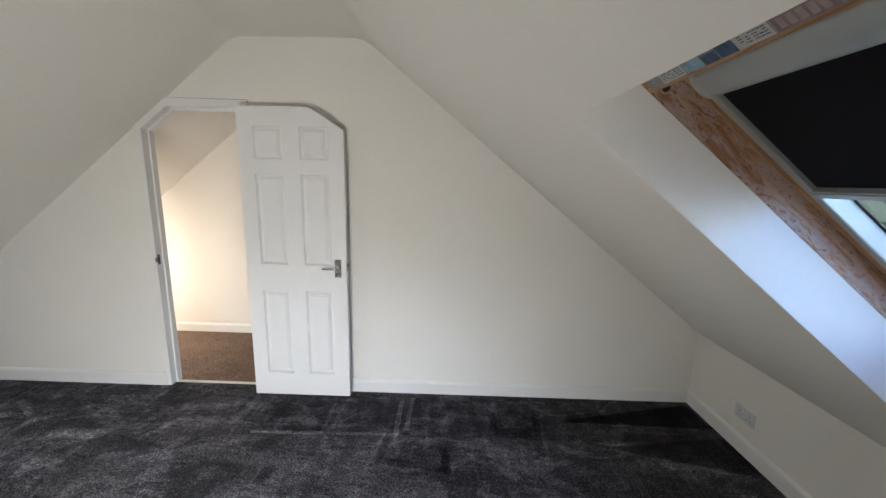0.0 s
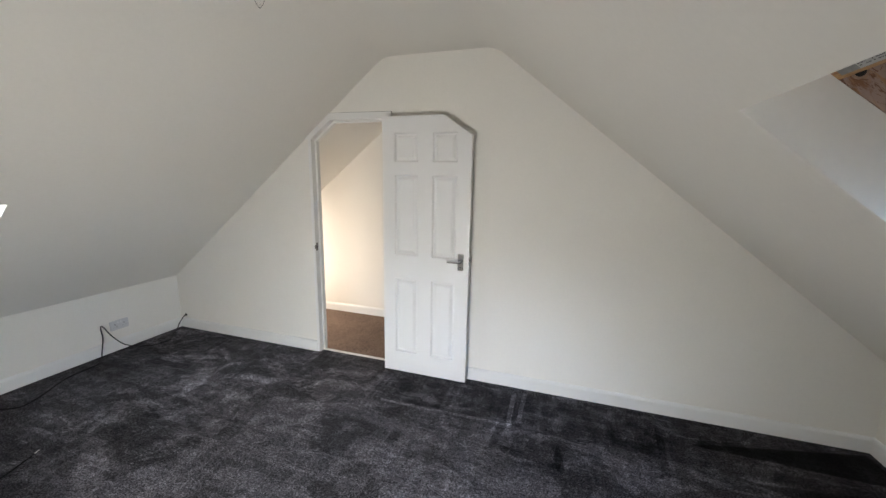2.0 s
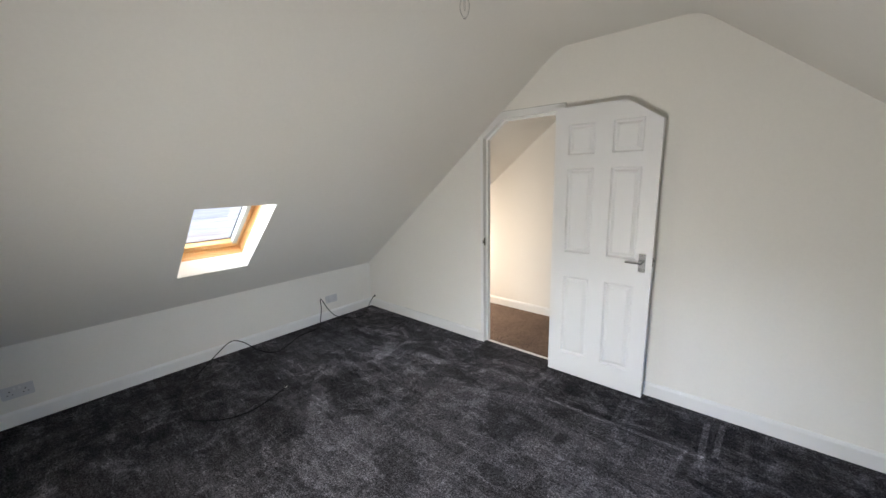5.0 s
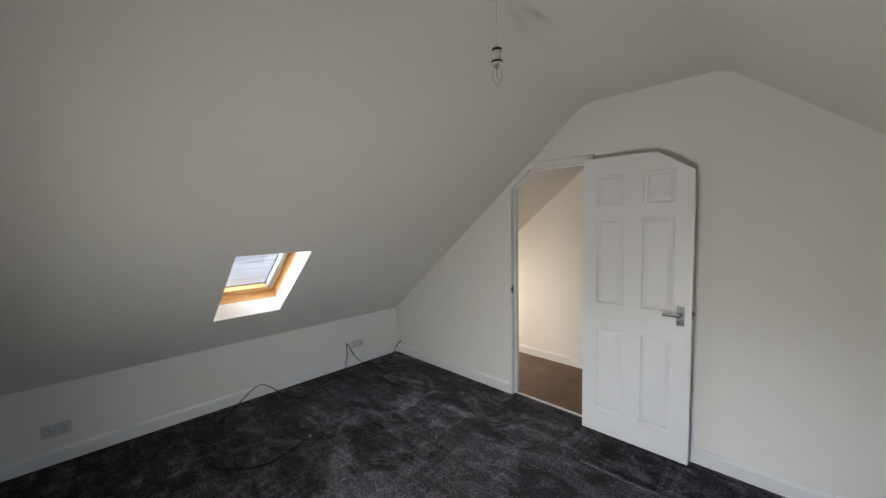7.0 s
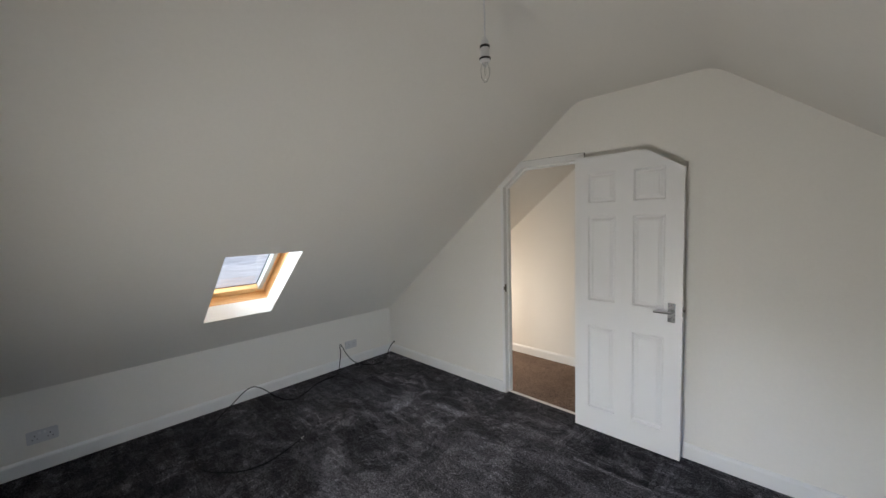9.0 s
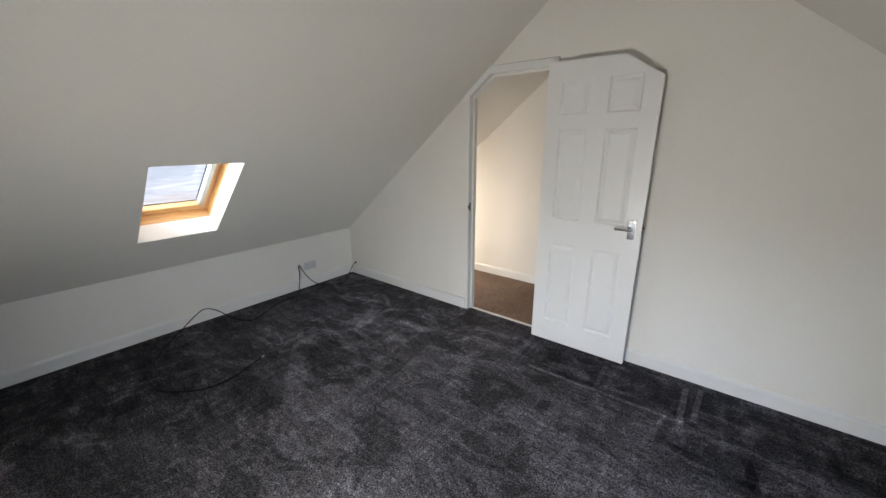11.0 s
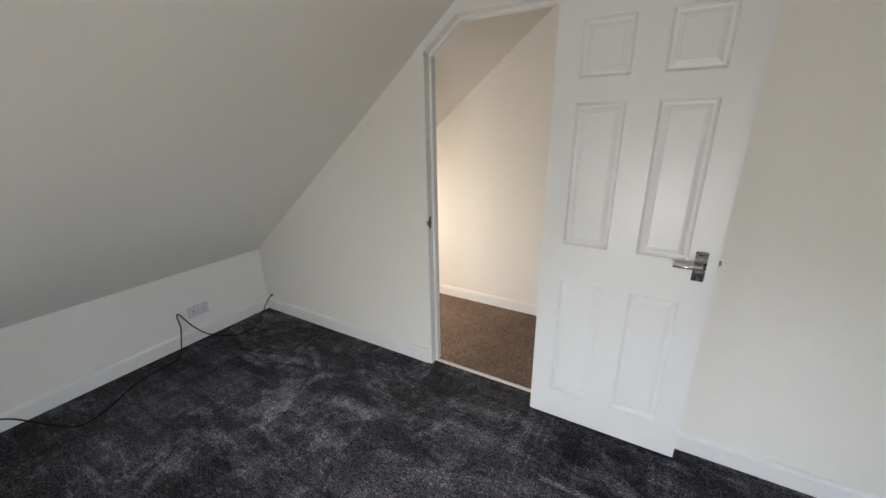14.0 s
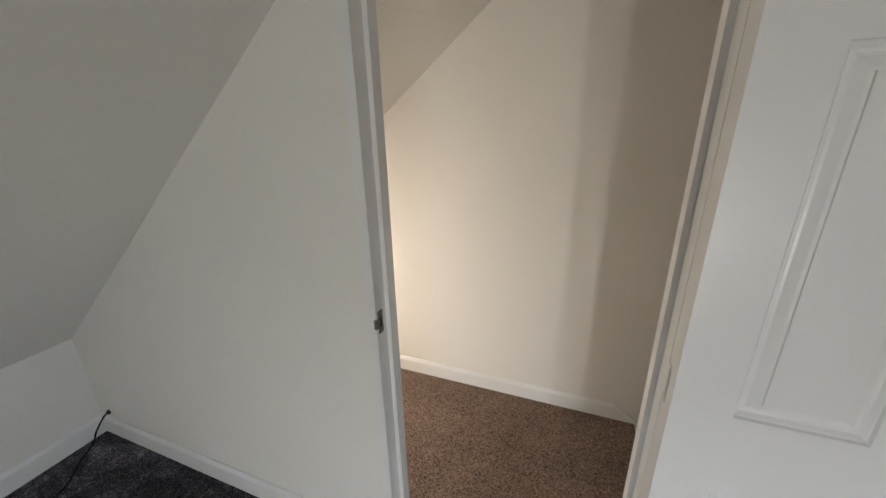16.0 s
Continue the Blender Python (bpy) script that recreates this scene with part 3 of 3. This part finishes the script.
# ---- door leaf, folded back: it stands off the wall ----
LX0, LX1, LY0, LY1 = -0.770, -0.092, 2.903, 2.938
LB, LT = 0.010, 1.988
leaf_out = [(LX0, LB), (LX0, LT), (-0.305, LT), (LX1, 1.850), (LX1, LB)]
COLS = [(-0.672, -0.487), (-0.376, -0.191)]
ROWS3 = [(0.178, 0.790), (0.972, 1.572), (1.665, 1.870)]


def leaf_body():
    """Stiles and rails round six openings, both faces."""
    bm = bmesh.new()
    xs = [LX0, *COLS[0], *COLS[1], LX1]
    zs = [LB, *ROWS3[0], *ROWS3[1], *ROWS3[2]]
    for i in range(5):
        for j in range(6):
            if i in (1, 3) and j in (1, 3, 5):
                continue
            if j == 5 and i == 4:
                prism([(xs[4], zs[5]), (xs[4], zs[6]), (LX1 - 0.030, zs[6]), (LX1, 1.850), (LX1, zs[5])], LY0, LY1, "y", bm)
            else:
                box(bm, xs[i], xs[i + 1], LY0, LY1, zs[j], zs[j + 1])
    prism([(LX0, zs[6]), (LX0, LT), (-0.305, LT), (LX1 - 0.030, zs[6])], LY0, LY1, "y", bm)
    bmesh.ops.remove_doubles(bm, verts=bm.verts, dist=0.0003)
    # drop the walls between neighbours
    count = {}
    for fc in bm.faces:
        c = fc.calc_center_median()
        key = (round(c.x, 3), round(c.y, 3), round(c.z, 3))
        count.setdefault(key, []).append(fc)
    dead = [fc for v in count.values() if len(v) > 1 for fc in v]
    bmesh.ops.delete(bm, geom=dead, context="FACES_ONLY")
    return bm


leaf = under(part("leaf", leaf_body(), DOORPAINT), door)


def panel_mesh(w, h):
    """A moulded panel: steps down 8 mm, runs flat, and rises to a raised field; origin at its lower left, front at y 0."""
    bm = bmesh.new()
    rings = []
    for inset, depth in ((0.0, 0.0), (0.0015, 0.006), (0.004, 0.008), (0.009, 0.0140), (0.014, 0.0150), (0.018, 0.0142), (0.031, 0.0065), (0.036, 0.0050), (0.037, 0.0020)):
        rings.append([bm.verts.new(p) for p in ((inset, depth, inset), (w - inset, depth, inset), (w - inset, depth, h - inset), (inset, depth, h - inset))])
    for a, b in zip(rings, rings[1:]):
        for k in range(4):
            bm.faces.new((a[k], a[(k + 1) % 4], b[(k + 1) % 4], b[k]))
    bm.faces.new(rings[-1])
    back = [bm.verts.new(p) for p in ((0, 0.035, 0), (w, 0.035, 0), (w, 0.035, h), (0, 0.035, h))]
    for k in range(4):
        bm.faces.new((rings[0][k], back[k], back[(k + 1) % 4], rings[0][(k + 1) % 4]))
    bm.faces.new(back[::-1])
    return bm


for x0, x1 in COLS:
    for z0, z1 in ROWS3:
        bm = panel_mesh(x1 - x0, z1 - z0)
        bmesh.ops.translate(bm, verts=bm.verts, vec=(x0, LY0 + 0.0003, z0))
        under(part("panel", bm, DOORPAINT), leaf)

# lever handle on a square-cornered plate
handle = under(part("handle", boxes((-0.170, -0.128, LY0 - 0.007, LY0 - 0.0003, 0.895, 1.017), bevel=0.002), CHROME, label="polished chrome lever handle on plate"), leaf)
bm = bmesh.new()
bmesh.ops.create_cone(bm, cap_ends=True, segments=20, radius1=0.011, radius2=0.010, depth=0.036, matrix=pose(-0.149, LY0 - 0.024, 0.962, 90))
under(part("lever_neck", bm, CHROME, smooth=True), handle)
under(part("lever", tube([(-0.144, LY0 - 0.044, 0.962), (-0.170, LY0 - 0.047, 0.962), (-0.205, LY0 - 0.045, 0.961), (-0.240, LY0 - 0.040, 0.960)], 0.0085, 14, 6), CHROME, smooth=True), handle)
bm = bmesh.new()
for zz in (0.907, 1.005):
    bmesh.ops.create_uvsphere(bm, u_segments=10, v_segments=6, radius=0.003, matrix=pose(-0.149, LY0 - 0.0065, zz))
under(part("screw", bm, STEEL, smooth=True), handle)
under(part("latch", boxes((LX1, LX1 + 0.0015, 2.909, 2.932, 0.935, 0.995), (LX1 + 0.001, LX1 + 0.011, 2.915, 2.927, 0.965, 0.982), bevel=0.0007), STEEL), leaf)
under(part("hinge_strip", boxes((-0.7645, -0.7405, 2.9395, YN - 0.0125, 0.0, 1.985), bevel=0.0015), GLOSS), door)
for zz in (0.21, 0.98, 1.75):
    bm = bmesh.new()
    bmesh.ops.create_cone(bm, cap_ends=True, segments=12, radius1=0.005, radius2=0.005, depth=0.075, matrix=pose(-0.767, 2.950, zz))
    box(bm, -0.7645, -0.7555, 2.936, 2.960, zz - 0.037, zz + 0.037)
    box(bm, -0.7665, -0.7600, 2.962, 2.985, zz - 0.037, zz + 0.037)
    under(part("hinge", bm, GLOSS, label="white painted butt hinge"), door)

# ---- roof windows ----
COS, SIN = 1 / math.hypot(1, SLOPE), SLOPE / math.hypot(1, SLOPE)


def roof_window(name, side, y0, y1, length, label, worn, D):
    """s runs down the slope from the top edge, y along the house, d outward. side: 1 right, -1 left."""
    ox, oz = (0.90, 1.720) if side > 0 else (-2.10, 1.383)
    down, out = Vector((side * COS, 0, -SIN)), Vector((side * SIN, 0, COS))
    M = Matrix(((down.x, 0, out.x, ox), (0, 1, 0, 0), (down.z, 0, out.z, oz), (0, 0, 0, 1)))
    top = tagged(new(name), label, "window", "", "structure")
    top.matrix_world = M

    def sub(nm, bm, material, parent=top, label="", smooth=False):
        return part(nm, bm, material, parent, label, smooth=smooth)

    def quadbox(bm, a, b):
        """a solid between two quads"""
        va, vb = [bm.verts.new(p) for p in a], [bm.verts.new(p) for p in b]
        bm.faces.new(va)
        bm.faces.new(vb[::-1])
        for k in range(4):
            bm.faces.new((va[k], vb[k], vb[(k + 1) % 4], va[(k + 1) % 4]))

    e = 0.0012
    ts, bs = 0.063, length - (0.03 if worn else 0.002)
    head = 0.040 if worn else 0.0
    bm = bmesh.new()
    t_ = 0.02
    u, v = y0 + 0.002, y1 - 0.002
    quadbox(bm, [(0, u, e), (ts, u, D), (bs, u, D), (length, u, e)], [(0, y0 - t_, e), (ts, y0 - t_, D), (bs, y0 - t_, D), (length, y0 - t_, e)])
    quadbox(bm, [(0, v, e), (ts, v, D), (bs, v, D), (length, v, e)], [(0, y1 + t_, e), (ts, y1 + t_, D), (bs, y1 + t_, D), (length, y1 + t_, e)])
    quadbox(bm, [(e, y0 - t_, e), (ts, y0 - t_, D), (ts, y1 + t_, D), (e, y1 + t_, e)], [(e - t_, y0 - t_, e), (ts - t_, y0 - t_, D), (ts - t_, y1 + t_, D), (e - t_, y1 + t_, e)])
    quadbox(bm, [(length - e, y0 - t_, e), (bs, y0 - t_, D), (bs, y1 + t_, D), (length - e, y1 + t_, e)], [(length + t_, y0 - t_, e), (bs + t_, y0 - t_, D), (bs + t_, y1 + t_, D), (length + t_, y1 + t_, e)])
    sub("reveal", bm, WALL)
    wd, inner, cross = (OLDPINE, SHADEPINE, SHADEPINE_Y) if worn else (PINE, PINE, PINE_Y)
    f0, f1 = D, D + 0.12
    fr = sub("window_frame", boxes((ts - 0.03, bs + 0.03, y0 - 0.045, y0, f0, f1), (ts - 0.03, bs + 0.03, y1, y1 + 0.045, f0, f1), bevel=0.002), wd)
    sub("frame_head", boxes((ts - 0.045, ts + head, y0, y1, f0, f1), bevel=0.002), cross, fr)
    sub("frame_sill", boxes((bs, bs + 0.045, y0, y1, f0, f1), bevel=0.002), cross, fr)
    # sash, 3 mm clear of the frame
    g = 0.003
    s0, s1, a0, a1 = ts + (0.045 if worn else 0.0) + g, bs - g, y0 + g, y1 - g
    rw = 0.022 if worn else 0.032
    d0, d1, wdt = D + 0.072, D + 0.125, 0.032 + rw
    sash = sub("sash", boxes((s0, s1, a0, a0 + wdt, d0, d1), (s0, s1, a1 - wdt, a1, d0, d1), bevel=0.003), inner)
    sub("sash_head", boxes((s0, s0 + 0.05, a0 + wdt, a1 - wdt, d0, d1), bevel=0.003), cross, sash)
    sub("sash_sill", boxes((s1 - 0.062, s1, a0 + wdt, a1 - wdt, d0, d1), bevel=0.003), cross, sash)
    ra, rb = a0 + wdt, a1 - wdt
    rails = sub("side_rail", boxes((s0 + 0.03, s1 - 0.050, ra - rw, ra + 0.001, d0 - 0.007, d1 - 0.012), (s0 + 0.03, s1 - 0.050, rb - 0.001, rb + rw, d0 - 0.007, d1 - 0.012), bevel=0.002), RAIL, label="grey aluminium blind rail")
    pane = sub("pane", boxes((s0 + 0.046, s1 - 0.058, ra - 0.004, rb + 0.004, d1 - 0.009, d1 - 0.003)), GLASS)
    pane.visible_shadow = False
    sub("gasket", boxes((s0 + 0.05, s1 - 0.062, ra, ra + 0.006, d1 - 0.013, d1 - 0.010), (s0 + 0.05, s1 - 0.062, rb - 0.006, rb, d1 - 0.013, d1 - 0.010), (s1 - 0.068, s1 - 0.062, ra + 0.006, rb - 0.006, d1 - 0.013, d1 - 0.010)), DARK)
    # flashing closes the joint to the roof outside
    bm = boxes((ts - 0.16, ts - 0.045, y0 - 0.15, y1 + 0.15, D - 0.03, D + 0.13), (bs + 0.045, bs + 0.16, y0 - 0.15, y1 + 0.15, D - 0.03, D + 0.11), (ts - 0.045, bs + 0.045, y0 - 0.15, y0 - 0.045, D - 0.03, D + 0.13), (ts - 0.045, bs + 0.045, y1 + 0.045, y1 + 0.15, D - 0.03, D + 0.13))
    sub("flashing", bm, DARK)
    return top, (ts, bs, s0, s1, ra, rb, d0, d1, wdt, M)


win1, _ = roof_window("window_1", -1, WL[0], WL[1], math.hypot(WLX[1] - WLX[0], SLOPE * (WLX[1] - WLX[0])), "small roof window with a varnished pine frame in the white slope", False, 0.13)
win2, W2 = roof_window("window_2", 1, WR[0], WR[1], math.hypot(WRX[1] - WRX[0], SLOPE * (WRX[1] - WRX[0])), "large roof window with a worn varnished pine frame in the white slope", True, 0.155)
ts, bs, s0, s1, ra, rb, d0, d1, wdt, M2 = W2

# blackout blind, three quarters of the way up from the lower edge
blind = tagged(new("roller_blind"), "black blackout roller blind with pale grey cassette, pulled half down", "blind")
blind.matrix_world = M2
arc = [(s0 + 0.022, d0 + 0.016), (s0 + 0.022, d0 + 0.004)] + [(s0 + 0.062 - 0.040 * math.cos(math.pi * k / 10), d0 + 0.004 - 0.015 * math.sin(math.pi * k / 10)) for k in range(1, 10)] + [(s0 + 0.102, d0 + 0.004), (s0 + 0.102, d0 + 0.016)]
part("cassette", prism(arc, ra - 0.012, rb + 0.012, "y"), CASSETTE, blind, "pale grey rounded metal cassette", smooth=True)
big = [(0.5 * (arc[0][0] + arc[-1][0]) + (x - 0.5 * (arc[0][0] + arc[-1][0])) * 1.04, d0 + 0.016 + (d - d0 - 0.016) * 1.10) for x, d in arc]
part("end_cap", prism(big, rb + 0.012, rb + 0.027, "y"), CAPGREY, blind, "pale grey plastic end cap", smooth=True)
part("end_cap", prism(big, ra - 0.027, ra - 0.012, "y"), CAPGREY, blind, "pale grey plastic end cap", smooth=True)
part("fabric", boxes((s0 + 0.100, 0.545, ra + 0.0015, rb - 0.0015, d0 + 0.004, d0 + 0.0055)), FABRIC, blind)
part("bottom_bar", boxes((0.541, 0.563, ra - 0.004, rb + 0.004, d0 - 0.014, d0 + 0.008), bevel=0.004), CASSETTE, blind, "brushed metal bottom bar")

# labels stuck along the frame's head
tape = tagged(new("label_strip"), "torn grey and blue label strip on the roof window's top rail", "label")
tape.matrix_world = M2
TA, TB, TD = ts + 0.002, ts + 0.031, 0.155
part("film", boxes((TA, TB, 0.45, 1.452, TD - 0.0008, TD - 0.0002)), LABELGREY, tape, "grey film backing")


def sticker(nm, y0, y1, mt, a=TA + 0.001, b=TB - 0.001, lift=0.0014):
    return part(nm, boxes((a, b, y0, y1, TD - lift, TD - lift + 0.0004)), mt, tape)


sticker("pale_blue_print", 1.266, 1.318, LABELPALE)
sticker("paper_label", 1.320, 1.396, LABEL, lift=0.0020)
sticker("blue_print", 1.226, 1.264, LABELBLUE, TA + 0.007)
sticker("blue_print", 1.184, 1.223, LABELBLUE)
sticker("paper_label", 1.112, 1.182, LABEL, lift=0.0020)
sticker("rose_print", 1.020, 1.108, LABELROSE, lift=0.0017)
sticker("paper_label", 0.62, 0.75, LABEL)
# print too small to read: rows of bars
for y0, y1, count in ((1.324, 1.392, 4), (1.118, 1.176, 4)):
    bm = bmesh.new()
    y = y0
    while y < y1 - 0.006:
        wl = random.uniform(0.002, 0.007)
        for k in range(count):
            if random.random() < 0.8:
                a = TA + 0.0045 + k * 0.0052
                box(bm, a, a + 0.0018, y, min(y + wl, y1), TD - 0.0024, TD - 0.0021)
        y += wl + 0.002
    part("print_bars", bm, LABELINK, tape)
part("red_print", boxes(*[(TA + 0.005, TB - 0.005, 1.028 + 0.0155 * i, 1.038 + 0.0155 * i, TD - 0.0022, TD - 0.0018) for i in range(5)]), LABELRED, tape)

# bore hole with a dark socket in the worn frame
bm = bmesh.new()
bmesh.ops.create_cone(bm, cap_ends=True, segments=20, radius1=0.010, radius2=0.010, depth=0.003, matrix=pose(0.120, WR[1] - 0.0020, 0.188, 90))
part("frame_hole", bm, DARK, win2)
bm = bmesh.new()
bmesh.ops.create_cone(bm, cap_ends=True, segments=24, radius1=0.015, radius2=0.015, depth=0.003, matrix=pose(0.120, WR[1] - 0.0012, 0.188, 90))
part("hole_ring", bm, OLDPINEPALE, win2, "pale scuffed ring round the hole")

# small plastic hook left on the lower reveal of the small window
hook = tagged(new("hook"), "tiny white plastic hook on the small roof window's lower reveal", "hook")
hook.matrix_world = Matrix.Translation((-2.80, 1.035, 0.875))
part("hook_body", tube([(0, 0.0, -0.004), (0.004, -0.012, 0.004), (0.0, -0.016, 0.016), (-0.004, -0.004, 0.022)], 0.0035, 8, 5), PLASTIC, hook, smooth=True)

# ---- pendant light ----
PX, PY = -0.452, 1.435
pend = thing("pendant_light", "white ceiling pendant with a bare clear candle bulb", "ceiling light", (PX, PY, FLAT))
part("ceiling_rose", lathe([(0, -0.0005), (0.047, -0.0005), (0.047, -0.005), (0.0445, -0.018), (0.040, -0.025), (0.010, -0.027), (0.007, -0.034), (0, -0.034)]), PLASTIC, pend, smooth=True)
part("cord", tube([(0, 0, -0.032), (0.001, 0, -0.10), (0.0, 0.001, -0.186)], 0.0028), PLASTIC, pend, smooth=True)
Z = 0.030
drop = lambda rows: [(r, z + Z) for r, z in rows]
hold = part("lampholder", lathe(drop([(0, -0.214), (0.006, -0.214), (0.008, -0.222), (0.013, -0.226), (0.0145, -0.246), (0.0165, -0.252), (0.017, -0.288), (0.0195, -0.292), (0.0195, -0.300), (0.014, -0.304), (0, -0.304)])), PLASTIC, pend, smooth=True)
part("ring", lathe(drop([(0.0148, -0.2430), (0.0184, -0.2435), (0.0184, -0.2520), (0.0160, -0.2525)])), DARK, hold, "black ring")
part("ring", lathe(drop([(0.0170, -0.2875), (0.0212, -0.2880), (0.0212, -0.2945), (0.0170, -0.295)])), DARK, hold, "black ring")
bulb = part("bulb", lathe(drop([(0, -0.3758), (0.0018, -0.3750), (0.0062, -0.3692), (0.0131, -0.3575), (0.0166, -0.3418), (0.0161, -0.3303), (0.0117, -0.3123), (0.0097, -0.3002), (0.0105, -0.300), (0.0125, -0.312), (0.0170, -0.330), (0.0175, -0.342), (0.0140, -0.358), (0.0070, -0.370), (0.0025, -0.376), (0, -0.377)])), BULBGLASS, pend, "clear candle bulb", smooth=True)
part("bulb_cap", lathe(drop([(0, -0.296), (0.0094, -0.296), (0.0094, -0.310), (0.006, -0.318), (0, -0.318)])), PLASTIC, bulb, smooth=True)
part("filament", tube([(x, 0, z + Z) for x, z in ((-0.002, -0.316), (-0.003, -0.340), (0, -0.352), (0.003, -0.340), (0.002, -0.316))], 0.0006, 5, 4), STEEL, bulb)


# ---- sockets ----
def double_socket(label):
    """A double wall socket; back at y 0, facing -y, centre at the origin."""
    s = tagged(new("wall_socket"), label, "socket", "double wall sockets")
    bm = boxes((-0.073, 0.073, -0.010, -0.0005, -0.043, 0.043), bevel=0.004)
    plate = part("plate", bm, SOCKETMAT, s, smooth=True)
    for sx in (-0.035, 0.035):
        bm = boxes((sx - 0.003, sx + 0.003, -0.0104, -0.0100, 0.004, 0.012), (sx - 0.0145, sx - 0.0075, -0.0104, -0.0100, -0.0165, -0.0120), (sx + 0.0075, sx + 0.0145, -0.0104, -0.0100, -0.0165, -0.0120))
        part("pin_holes", bm, DARK, plate)
    for sx in (-0.012, 0.012):
        part("switch", boxes((sx - 0.006, sx + 0.006, -0.0130, -0.0098, 0.014, 0.032), bevel=0.0015), PLASTIC, plate, "white rocker switch")
    return s


so = double_socket("white plastic double wall socket above the baseboard")
so.matrix_basis = pose(XL, 2.44, 0.228, rz=90)
copy_thing(so, pose(XL, 0.107, 0.228, rz=90))
copy_thing(so, pose(XR, 2.500, 0.232, rz=-90))

# ---- black aerial cable ----
cable = thing("aerial_cable", "thin black aerial cable trailing from the wall across grey carpet", "cable", (-2.9, 1.9, 0))
R = 0.0042
pts = [(-3.080, 2.995, 0.130), (-3.085, 2.970, 0.118), (-3.100, 2.930, 0.058), (-3.100, 2.900, R + 0.004), (-3.030, 2.810, R), (-2.945, 2.722, R), (-2.930, 2.640, R), (-2.960, 2.562, R),
       (-3.050, 2.495, 0.012), (-3.110, 2.431, 0.050), (-3.122, 2.360, 0.150), (-3.122, 2.302, 0.262), (-3.122, 2.287, 0.245), (-3.122, 2.292, 0.160), (-3.118, 2.268, 0.042), (-3.089, 2.246, R),
       (-3.045, 2.215, R), (-2.995, 2.150, R), (-2.990, 2.026, R), (-2.960, 1.920, R), (-2.855, 1.750, R), (-2.820, 1.620, R), (-2.950, 1.535, 0.022), (-3.000, 1.425, 0.127),
       (-3.000, 1.324, 0.160), (-2.990, 1.180, 0.070), (-2.915, 1.035, R + 0.006), (-2.800, 0.945, R), (-2.660, 0.868, R), (-2.484, 0.807, R), (-2.304, 0.819, R), (-2.165, 0.920, R), (-2.090, 1.030, R), (-2.082, 1.157, R), (-2.125, 1.295, R), (-2.170, 1.400, R)]
under(part("cord", tube(pts, R, 8, 6), BLACKCABLE, smooth=True), cable)
under(part("wall_bush", lathe([(0, 0), (0.012, 0), (0.012, 0.008), (0.006, 0.014), (0, 0.014)], 14), DARK), cable).matrix_basis = Matrix.Translation((-0.18, 1.0955, 0.130)) @ pose(0, 0, 0, 90)
way = (Vector(pts[-1]) - Vector(pts[-2])).normalized()
under(part("plug", tube([Vector(pts[-1]), Vector(pts[-1]) + way * 0.028], 0.0050, 10, 2), CHROME, label="shiny metal aerial plug", smooth=True), cable)

# ---- outside ----
part("ground", boxes((-400, 400, -400, 400, -4.2, -4.0)), GROUND, kind="structure")
part("path", prism([(-75, 2.8), (-20, 7.2), (-20, 8.1), (-75, 4.8)], -3.995, -3.97, "z"), PATHM, kind="structure")


def tree(x, y, h, seed, label):
    rnd = random.Random(seed)
    t = thing("tree", label, "tree", (x, y, -4.0))
    bm = tube([(0, 0, 0), (0.1, 0.05, h * 0.3), (0.0, 0.1, h * 0.6), (0.05, 0, h * 0.85)], 0.14, 8, 3)
    for k in range(9):
        a, z0 = rnd.uniform(0, 6.28), h * rnd.uniform(0.3, 0.75)
        r = h * rnd.uniform(0.18, 0.3)
        lb = tube([(0, 0, z0), (math.cos(a) * r * 0.5, math.sin(a) * r * 0.5, z0 + r * 0.4), (math.cos(a) * r, math.sin(a) * r, z0 + r * 0.9)], 0.045, 6, 2)
        me = bpy.data.meshes.new("limb")
        lb.to_mesh(me)
        lb.free()
        bm.from_mesh(me)
        bpy.data.meshes.remove(me)
    part("trunk", bm, BARK, t)
    vs, fs = [], []
    clumps = [(rnd.gauss(0, h * 0.17), rnd.gauss(0, h * 0.17), h * rnd.uniform(0.4, 1.0), h * rnd.uniform(0.07, 0.13)) for _ in range(26)]
    for i in range(9000):
        cx, cy, cz, cr = rnd.choice(clumps)
        p = Vector((cx + rnd.gauss(0, cr), cy + rnd.gauss(0, cr), cz + rnd.gauss(0, cr)))
        u = Vector((rnd.gauss(0, 1), rnd.gauss(0, 1), rnd.gauss(0, 1))).normalized()
        w = u.orthogonal().normalized()
        L = rnd.uniform(0.05, 0.10)
        k = len(vs)
        vs += [p - u * L, p + w * L * 0.5, p + u * L, p - w * L * 0.5]
        fs.append((k, k + 1, k + 2, k + 3))
    me = bpy.data.meshes.new("crown")
    me.from_pydata(vs, [], fs)
    me.materials.append(LEAVES)
    c = new("crown", me)
    c.parent = t
    return t


tree(9.5, 4.5, 6.5, 1, "leafy green tree outside behind the large roof window")
tree(11.0, 1.0, 7.0, 2, "leafy green tree outside behind the large roof window")
